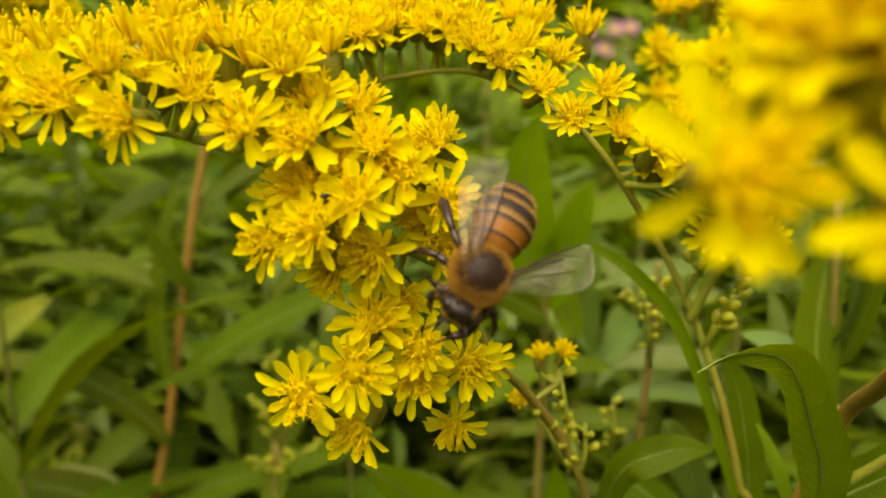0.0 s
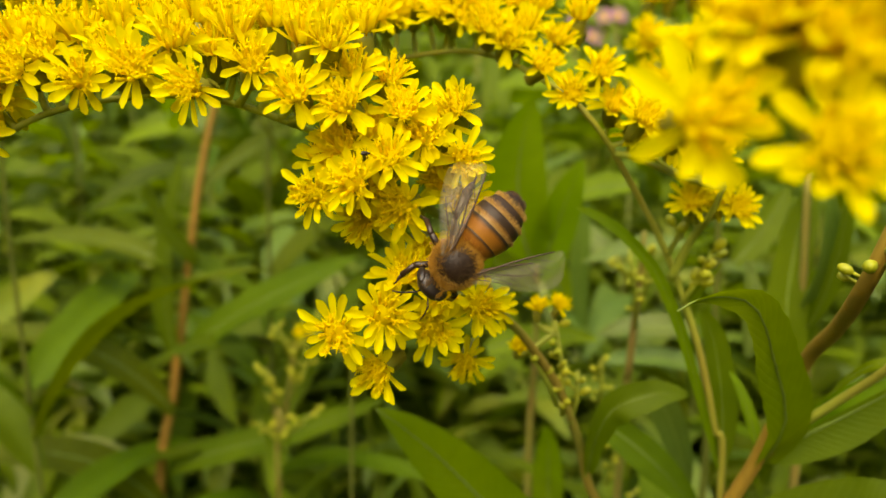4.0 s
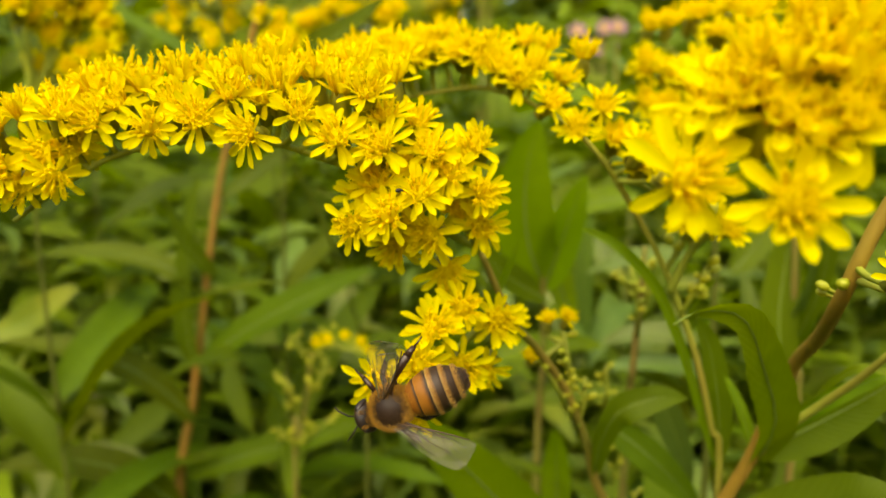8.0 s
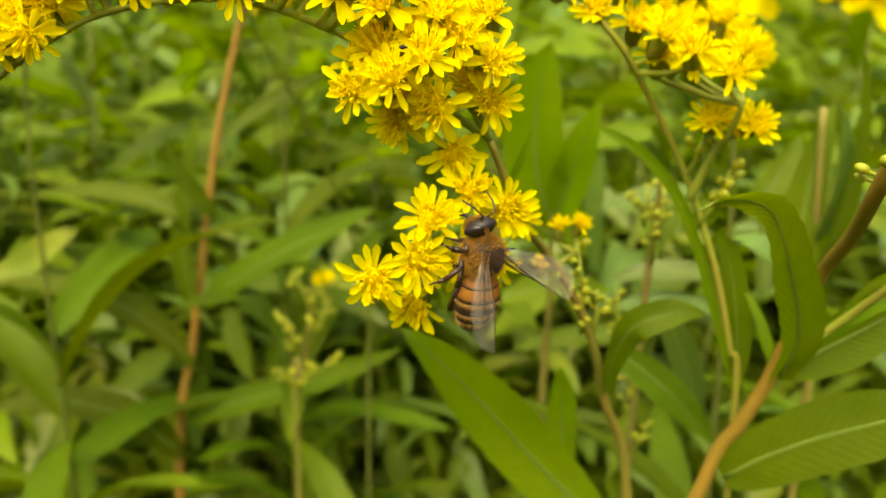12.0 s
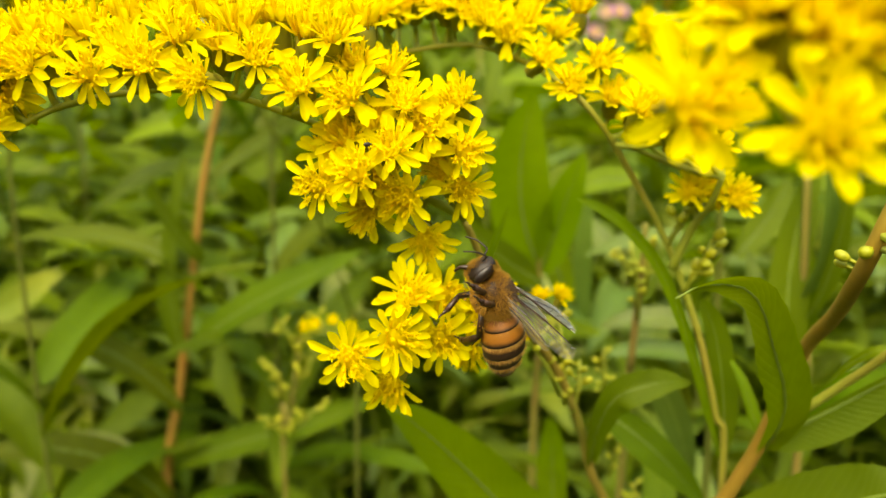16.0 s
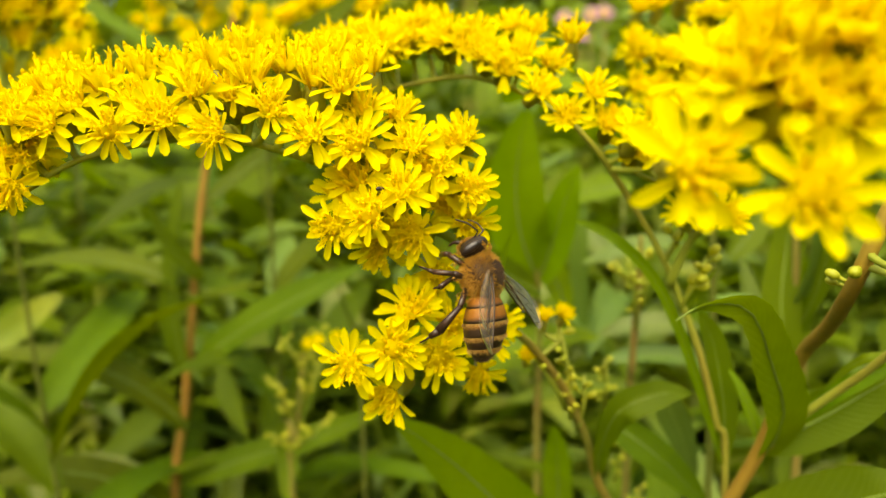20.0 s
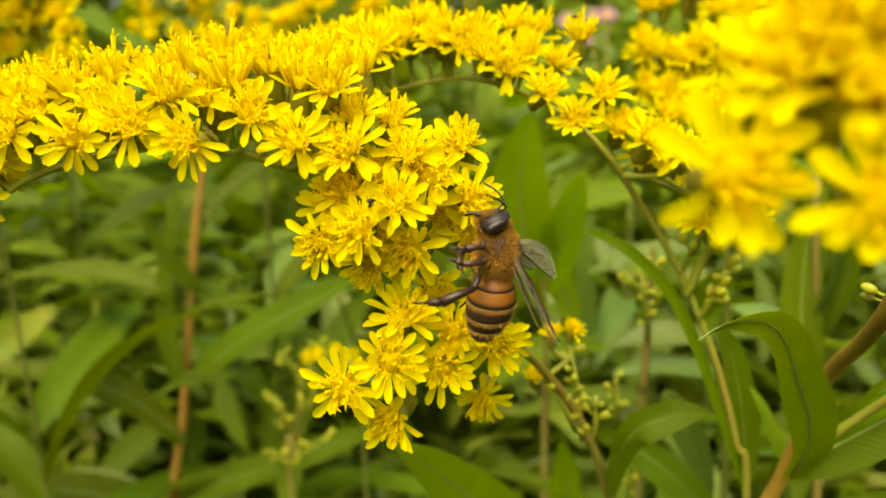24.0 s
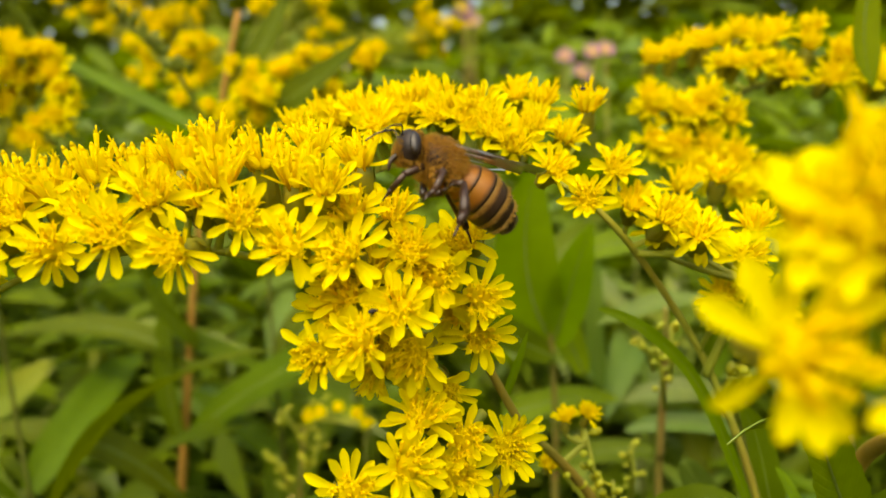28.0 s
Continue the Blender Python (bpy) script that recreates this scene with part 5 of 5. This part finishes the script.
# ---- honeybee ----
BEE = [
    (0, 0.0037, 0.0575, 1.0874, -52.6, 46.2, -128.0),
    (1, 0.0024, 0.0574, 1.0857, -64.5, 34.2, -140.5),
    (2, 0.0002, 0.0573, 1.0837, -74.1, 41.4, -151.9),
    (2.5, 0.0010, 0.0574, 1.0837, -73.1, 38.4, -151.0),
    (4.5, 0.0006, 0.0573, 1.0820, -88.3, 45.5, -167.7),
    (5, 0.0009, 0.0574, 1.0804, -85.6, 68.5, -145.7),
    (5.5, -0.0028, 0.0565, 1.0809, -45.7, 23.4, -146.8),
    (6, -0.0031, 0.0575, 1.0800, -44.6, 2.7, -157.9),
    (6.5, -0.0035, 0.0576, 1.0805, -45.4, -5.2, -157.0),
    (7, -0.0053, 0.0576, 1.0798, -41.2, -3.3, -159.1),
    (7.5, -0.0057, 0.0575, 1.0791, -42.4, 9.9, -156.1),
    (8, -0.0085, 0.0543, 1.0693, -76.6, 20.6, -176.1),
    (8.5, -0.0097, 0.0543, 1.0697, -73.6, 18.7, -166.9),
    (9, -0.0096, 0.0543, 1.0687, -76.7, 22.1, -175.8),
    (9.5, -0.0088, 0.0543, 1.0677, -74.0, 53.2, -163.9),
    (10, -0.0079, 0.0543, 1.0682, -64.9, 67.0, -149.6),
    (10.5, -0.0051, 0.0544, 1.0681, -69.2, 28.9, -146.4),
    (11, -0.0036, 0.0574, 1.0656, -86.4, 7.6, -155.1),
    (11.3, -0.0026, 0.0574, 1.0664, -83.0, 6.0, -151.9),
    (11.6, -0.0009, 0.0575, 1.0659, -91.2, -56.5, -147.2),
    (12, -0.0013, 0.0578, 1.0689, -147.3, -80.7, -73.1),
    (12.5, 0.0001, 0.0578, 1.0713, 131.8, -78.8, 11.7),
    (14.5, 0.0029, 0.0588, 1.0724, -96.1, -81.6, -102.3),
    (15, 0.0035, 0.0588, 1.0735, -30.4, -76.0, -165.0),
    (16, 0.0035, 0.0589, 1.0747, -32.8, -73.8, -153.3),
    (17, 0.0032, 0.0589, 1.0746, -26.2, -71.5, -149.5),
    (18, 0.0049, 0.0588, 1.0763, 43.4, -74.7, 121.5),
    (18.5, 0.0036, 0.0586, 1.0771, -19.8, -57.3, 157.3),
    (19, 0.0020, 0.0585, 1.0778, -25.6, -54.8, 159.5),
    (19.5, -0.0009, 0.0585, 1.0781, -44.3, -51.9, 175.8),
    (20, 0.0009, 0.0588, 1.0802, 51.9, -76.3, 106.5),
    (21, 0.0005, 0.0587, 1.0808, 39.1, -76.1, 116.3),
    (21.5, 0.0020, 0.0587, 1.0817, 115.4, -75.4, 46.1),
    (22, 0.0020, 0.0587, 1.0817, 137.5, -66.2, 30.1),
    (22.5, 0.0007, 0.0587, 1.0821, -164.4, -85.9, -25.3),
    (24.5, 0.0023, 0.0588, 1.0850, -136.2, -79.9, -41.6),
    (25, 0.0027, 0.0598, 1.0874, 193.0, -64.9, 0.8),
    (25.3, 0.0029, 0.0598, 1.0908, -120.3, -77.1, -49.8),
    (25.6, 0.0033, 0.0598, 1.0907, -129.0, -76.0, -45.2),
    (25.8, 0.0043, 0.0608, 1.0904, -137.8, -72.2, -36.1),
    (26, 0.0026, 0.0619, 1.0938, -56.0, -79.2, -112.5),
    (26.2, 0.0018, 0.0629, 1.0951, -15.9, -60.9, -153.3),
    (26.5, 0.0005, 0.0630, 1.0985, -3.4, -50.6, -157.7),
    (27, -0.0006, 0.0631, 1.1009, 7.3, -45.4, -160.9),
    (27.3, -0.0019, 0.0631, 1.1014, 13.7, -41.3, -169.1),
    (27.6, -0.0008, 0.0631, 1.1011, 12.6, -39.7, -167.6),
    (27.8, -0.0009, 0.0631, 1.1017, 11.6, -41.8, -165.9),
    (28, -0.0015, 0.0631, 1.1025, 13.8, -39.2, -163.8),
]

bee = thing("honeybee", (0, 0, 0), "honeybee with fuzzy brown thorax and amber banded abdomen on flowers", "bee")
MM = 0.00106


def hairs(bm, centre, size, count, length, seed, keep=None, lean=(-0.4, 0, 0), width=0.00005):
    """Fine hairs standing on an ellipsoid."""
    rnd = random.Random(seed)
    c, s = Vector(centre), Vector(size)
    made = 0
    while made < count:
        d = Vector((rnd.gauss(0, 1), rnd.gauss(0, 1), rnd.gauss(0, 1))).normalized()
        p = Vector((d.x * s.x, d.y * s.y, d.z * s.z))
        if keep and not keep(p + c):
            continue
        nrm = Vector((d.x / s.x, d.y / s.y, d.z / s.z)).normalized()
        e = (nrm + Vector(lean) + Vector((rnd.uniform(-.35, .35), rnd.uniform(-.35, .35), rnd.uniform(-.35, .35)))).normalized()
        side = e.cross(Vector((rnd.uniform(-1, 1), rnd.uniform(-1, 1), rnd.uniform(-1, 1)))).normalized() * width
        ln = length * rnd.uniform(0.6, 1.25)
        q = p * 0.97 + c
        v = [bm.verts.new(q - side), bm.verts.new(q + side), bm.verts.new(q + e * ln * 0.6 + side * 0.6), bm.verts.new(q + e * ln), bm.verts.new(q + e * ln * 0.6 - side * 0.6)]
        bm.faces.new(v)
        made += 1
    return bm


# thorax
bm = bmesh.new()
blob(bm, (1.9 * MM, 0, 0.1 * MM), (2.2 * MM, 2.15 * MM, 2.05 * MM), 24, 16)
thorax = part("thorax", bm, THORAX, bee, "dark thorax under brown fuzz")
part("fuzz", hairs(bmesh.new(), (1.9 * MM, 0, 0.1 * MM), (2.2 * MM, 2.15 * MM, 2.05 * MM), 12000, 0.5 * MM, 1, lambda p: not (p.z > 0.5 * MM and (p.y / (1.72 * MM)) ** 2 + ((p.x - 2.05 * MM) / (1.65 * MM)) ** 2 < 0.85 + 0.35 * math.sin(p.x * 91000 + p.y * 57000)), (-0.25, 0, 0), 0.000021), FUZZ, thorax)
part("fuzz", hairs(bmesh.new(), (1.9 * MM, 0, 0.1 * MM), (2.2 * MM, 2.15 * MM, 2.05 * MM), 2600, 0.28 * MM, 2, lambda p: p.z > 0.6 * MM, (-0.5, 0, 0), 0.000022), FUZZ_DARK, thorax)

# head with eyes, face and jaws
bm = bmesh.new()
for v in blob(bm, (0, 0, 0), (1.05 * MM, 1.75 * MM, 1.7 * MM), 22, 14):
    if v.co.z < 0:
        v.co.y *= 1 - 0.28 * (-v.co.z / (1.7 * MM))
bm.transform(pose(4.75 * MM, 0, -0.55 * MM, 0, 30, 0) @ Matrix.Scale(0.93, 4))
head = part("head", bm, CHITIN, bee, "dark triangular head")
for s in (1, -1):
    bm = bmesh.new()
    blob(bm, (0, 0, 0), (0.55 * MM, 0.42 * MM, 1.1 * MM), 16, 12)
    bm.transform(pose(4.82 * MM, s * 1.36 * MM, -0.35 * MM, s * 14, 30, 0) @ Matrix.Scale(0.92, 4))
    part("eye", bm, EYE_MAT, head, "large glossy black compound eye")
part("fuzz", hairs(bmesh.new(), (4.7 * MM, 0, -0.5 * MM), (1.0 * MM, 1.55 * MM, 1.58 * MM), 2200, 0.32 * MM, 3, lambda p: abs(p.y) < 0.95 * MM and (p.x < 4.7 * MM or p.z < -0.4 * MM or abs(p.y) > 0.55 * MM), (0.1, 0, 0.2), 0.000024), FUZZ, head)
bm = bmesh.new()
tube(bm, spline([(5.3 * MM, 0.15 * MM, -1.6 * MM), (5.5 * MM, 0.1 * MM, -2.4 * MM), (5.2 * MM, 0, -3.1 * MM)], 4), 0.28 * MM, 0.1 * MM, 6)
part("proboscis", bm, LEG, head)
for s in (1, -1):
    bm = bmesh.new()
    tube(bm, spline([(5.55 * MM, s * 0.3 * MM, -0.5 * MM), (6.2 * MM, s * 0.75 * MM, 0.25 * MM), (6.45 * MM, s * 1.0 * MM, 0.35 * MM)], 4), 0.085 * MM, 0.08 * MM, 6)
    tube(bm, spline([(6.42 * MM, s * 0.98 * MM, 0.36 * MM), (7.2 * MM, s * 1.5 * MM, -0.4 * MM), (7.7 * MM, s * 1.9 * MM, -1.5 * MM)], 5), 0.09 * MM, 0.08 * MM, 6)
    part("antenna", bm, CHITIN, head)

# abdomen of six overlapping plates
bm = bmesh.new()
blob(bm, (-0.35 * MM, 0, -0.1 * MM), (0.55 * MM, 0.6 * MM, 0.6 * MM), 12, 8)
abdomen = part("abdomen", bm, CHITIN, bee, "amber abdomen with dark bands")
EDGES = [0.05, -0.95, -2.4, -3.8, -5.05, -6.0, -6.6]


def girth(x):
    u = min(max((0.05 - x) / 6.85, 0), 1)
    return 2.45 * (math.sin(math.pi * min(u * 0.86 + 0.13, 1))) ** 0.62


for i in range(6):
    bm = bmesh.new()
    rings = []
    x0, x1 = EDGES[i], EDGES[i + 1] - (0.16 if i < 5 else 0)
    steps = 7
    for k in range(steps + 1):
        u = k / steps
        x = x0 + (x1 - x0) * u
        r = (girth(x) if not (i == 5 and k == steps) else 0.12) + 0.055 * u - 0.03
        droop = -0.055 * (x * x) * 0.35
        rings.append([bm.verts.new((x * MM, r * math.cos(a) * MM, (r * 0.9 * math.sin(a) + droop) * MM)) for a in [j * math.tau / 28 for j in range(28)]])
    last = [v.co.copy() for v in rings[-1]]
    centre = sum(last, Vector()) / 28
    rings.append([bm.verts.new(centre + (c - centre) * 0.93) for c in last])
    for q, w in zip(rings, rings[1:]):
        for j in range(28):
            bm.faces.new((q[j], w[j], w[(j + 1) % 28], q[(j + 1) % 28]))
    part("abdomen_plate", bm, BANDS[(0, 1, 2, 2, 2, 3)[i]], abdomen)
    xm = (EDGES[i] * 0.8 + EDGES[i + 1] * 0.2)
    g = girth(xm)
    part("fuzz", hairs(bmesh.new(), (xm * MM, 0, -0.055 * xm * xm * 0.35 * MM), (0.5 * MM, g * MM, g * 0.9 * MM), (900, 500, 1700, 1800, 1700, 700)[i], (0.55, 0.25, 0.42, 0.42, 0.4, 0.22)[i] * MM, 20 + i, None, (-1.3, 0, 0), 0.000022), (FUZZ, FUZZ, FUZZ_PALE, FUZZ_PALE, FUZZ_PALE, FUZZ_DARK)[i], abdomen)


# legs
def leg(name, hip, knee, ankle, toe, hind=False):
    bm = bmesh.new()
    hip, knee, ankle, toe = [Vector(p) * MM for p in (hip, knee, ankle, toe)]
    o = hip
    tube(bm, [hip - o, (hip + knee) / 2 - o, knee - o], 0.34 * MM, 0.30 * MM, 8)
    line = [knee - o, knee.lerp(ankle, 0.45) - o, ankle - o]
    tube(bm, line, 0.26 * MM, (0.5 if hind else 0.3) * MM, 8)
    ob = part(name, bm, LEG, bee, "dark brown hind leg" if hind else "", Matrix.Translation(o))
    bm = bmesh.new()
    mid = ankle.lerp(toe, 0.45)
    tube(bm, [ankle - o, mid - o], (0.42 if hind else 0.24) * MM, (0.3 if hind else 0.16) * MM, 7)
    tube(bm, [mid - o, mid.lerp(toe, 0.5) - o + Vector((0, 0, 0.1 * MM)), toe - o], 0.14 * MM, 0.08 * MM, 6)
    part("foot", bm, LEG, ob)
    part("fuzz", hairs(bmesh.new(), (hip + knee) / 2 - o, (0.5 * MM, 0.5 * MM, 0.6 * MM), 60, 0.3 * MM, 40, None, (0, 0, -0.2)), FUZZ, ob)
    return ob


LEGS = {}
for side, s in (("left", 1), ("right", -1)):
    LEGS["fore", side] = leg("foreleg", (3.2, s * 0.9, -1.4), (4.6, s * 2.2, -1.9), (5.6, s * 2.0, -3.2), (6.3, s * 1.6, -4.3))
    LEGS["mid", side] = leg("middle_leg", (2.0, s * 1.1, -1.5), (2.4, s * 3.2, -1.7), (2.7, s * 3.8, -3.6), (3.3, s * 3.9, -5.0))
    LEGS["hind", side] = leg("hind_leg", (0.8, s * 1.1, -1.4), (-0.8, s * 3.0, -1.4), (-3.1, s * 3.7, -3.4), (-4.3, s * 3.5, -5.5), True)


# wings
def wing(name, length, width, side, veins, hind=False):
    bm = bmesh.new()
    n, cols = 14, 6
    rows = []
    for i in range(n + 1):
        u = i / n
        lead = 0.10 * width * math.sin(math.pi * u) + 0.04 * width
        trail = -width * (0.16 + 0.84 * math.sin(math.pi * min(u * 0.62, 1)) ** 1.1) * (1 if u < 0.8 else math.sqrt(max(1 - ((u - 0.8) / 0.205) ** 2, 0.0)))
        if u > 0.85:
            lead *= max(1 - (u - 0.85) / 0.15, -0.5)
        rows.append([bm.verts.new((-length * u, side * (lead + (trail - lead) * k / cols) * -1, 0.05 * width * math.sin(k * 1.7 + 4 * u))) for k in range(cols + 1)])
    for q, w in zip(rows, rows[1:]):
        for k in range(cols):
            bm.faces.new((q[k], q[k + 1], w[k + 1], w[k]))
    ob = part(name, bm, WING, bee, "clear smoky wing with dark veins")
    bm = bmesh.new()
    for f0, f1, u0, u1, r in veins:
        line = []
        for i in range(7):
            u = u0 + (u1 - u0) * i / 6
            row = rows_at(length, width, side, u, f0 + (f1 - f0) * i / 6)
            line.append(row)
        tube(bm, line, r * MM, r * 0.6 * MM, 4)
    part("vein", bm, VEIN, ob)
    return ob


def rows_at(length, width, side, u, f):
    lead = 0.10 * width * math.sin(math.pi * u) + 0.04 * width
    trail = -width * (0.16 + 0.84 * math.sin(math.pi * min(u * 0.62, 1)) ** 1.1) * (1 if u < 0.8 else math.sqrt(max(1 - ((u - 0.8) / 0.205) ** 2, 0.0)))
    return Vector((-length * u, side * (lead + (trail - lead) * f) * -1, 0.05 * width * math.sin(f * 6 * 1.7 + 4 * u) + 0.00003))


VEINS = [(0.02, 0.02, 0, 0.92, 0.10), (0.12, 0.2, 0, 0.62, 0.045), (0.3, 0.55, 0.05, 0.75, 0.04), (0.5, 0.85, 0.1, 0.55, 0.04), (0.2, 0.65, 0.6, 0.72, 0.032), (0.05, 0.3, 0.62, 0.9, 0.03), (0.35, 0.6, 0.4, 0.5, 0.03), (0.2, 0.35, 0.5, 0.56, 0.03), (0.5, 0.72, 0.42, 0.5, 0.03), (0.3, 0.5, 0.72, 0.84, 0.025)]
WINGS = {}
for side, s in (("left", 1), ("right", -1)):
    WINGS["fore", side] = wing("forewing", 8.9 * MM, 3.1 * MM, s, VEINS)
    WINGS["hind", side] = wing("hindwing", 6.0 * MM, 2.0 * MM, s, VEINS[:4], True)

# wings: seconds, opening, lift; legs: seconds, turn about the hip
LEFT_WING = [(0, 36, -2), (1, 34, 12), (2, 24, 20), (5, 30, 12), (6, 38, 14), (7, 28, 14), (8, 30, 16), (9, 14, 26), (10, 22, 4), (11, 38, 16), (12, 18, 26), (15, -6, 32), (17, -6, 38), (18, 44, 22), (19, 32, 26), (20, 34, 6), (21, 44, 10), (22, 44, 10), (25, -6, 38), (26, -6, 38), (27, -6, 32), (28, -6, 20)]
RIGHT_WING = [(0, 6, 4), (1, 10, 2), (2, 24, 0), (5, 18, 0), (6, -4, 24), (7, 8, 30), (8, 48, 42), (9, 46, 40), (10, 28, -2), (11, 26, -2), (12, 44, 38), (15, 10, 38), (17, 4, 38), (18, 44, 24), (19, 44, 10), (20, 36, 16), (21, 36, 6), (22, 42, 26), (25, 42, 38), (26, -2, 38), (27, -6, 32), (28, 10, 26)]
LEG_TURNS = {
    ('hind', 'right'): [(0, -7, 4, 7), (1, -16, 7, 17), (2, -10, 12, 6), (5, -11, 26, -7), (6, -49, 57, 5), (7, -51, 58, -2), (11, 3, -20, 6), (15, -2, 5, -1), (17, -9, 17, 0), (25, -12, 24, -3), (27, -16, 31, -5), (28, -9, 22, -5)],
    ('mid', 'right'): [(0, -17, 8, -16), (1, 6, 36, -22), (2, 17, 42, -18), (5, -23, 11, -23), (11, 21, 23, -5)],
    ('fore', 'right'): [(0, 14, 28, 9), (1, 7, 26, 2), (2, 8, -13, 12), (5, -18, -26, -12)],
    ('fore', 'left'): [(2, 26, 11, 31), (6, 10, 37, 17), (7, 4, 51, 13), (12, 43, -34, 42), (15, 31, -29, 27), (17, 22, -28, 17), (18, 1, 10, 3), (19, 2, 19, 6), (20, -39, 17, -35), (21, -42, 32, -36), (22, 35, 7, 41), (25, 32, 21, 40), (26, 41, 2, 48), (27, 28, 19, 34), (28, -30, 26, -25)],
    ('mid', 'left'): [(6, 2, 3, 3), (7, 26, 6, 19), (12, 43, 18, 48), (15, 45, -20, -12), (17, 52, -24, -19), (18, 50, -2, 26), (19, -69, 39, -15), (20, -1, -2, -2), (21, 15, 1, 7), (22, 12, 4, 9), (25, 7, 1, 4), (27, -1, 1, 0), (28, 4, 4, 5)],
    ('hind', 'left'): [(6, -8, -38, -7), (7, -8, -17, 1), (12, -8, 20, 24), (15, -39, -8, 37), (17, -29, 23, 47), (18, 11, -10, -20), (19, -11, -19, 3), (20, 0, -4, -2), (21, -10, -15, 4), (22, 11, -21, -24), (25, -1, -26, -11), (26, 18, -16, -31), (27, 26, -22, -44), (28, 17, -25, -32)],
}


def motions():
    walk(bee, [(t, pose(x, y, z, rx, ry, rz)) for t, x, y, z, rx, ry, rz in BEE])
    for side, s in (("left", 1), ("right", -1)):
        spread = LEFT_WING if s > 0 else RIGHT_WING
        walk(WINGS["fore", side], [(t, pose(2.3 * MM, s * 1.35 * MM, 1.35 * MM, 0, 0, s * -a) @ pose(0, 0, 0, s * -6, l, 0)) for t, a, l in spread])
        walk(WINGS["hind", side], [(t, pose(1.5 * MM, s * 1.4 * MM, 1.15 * MM, 0, 0, s * -(a + 9)) @ pose(0, 0, 0, s * -4, l * 0.85, 0)) for t, a, l in spread])
    for key, ob in LEGS.items():
        home = ob.location.copy()
        walk(ob, [(t, pose(*home, rx, ry, rz)) for t, rx, ry, rz in LEG_TURNS[key]])
    p = Vector(LOW_PIVOT)
    walk(low_branch, [(t, pose(p.x + x, p.y + y, p.z + z, rx, ry, rz)) for t, x, y, z, rx, ry, rz in SWAY])
    q = Vector(TWIN_PIVOT)
    walk(twin_branch, [(t, pose(q.x, q.y + 0.003 * d, q.z - 0.0027 * d)) for t, d in ((0, 0), (12.2, 0), (14.5, 1), (19.5, 1), (21, 0.6), (24.5, 0), (28, 0))])


motions()
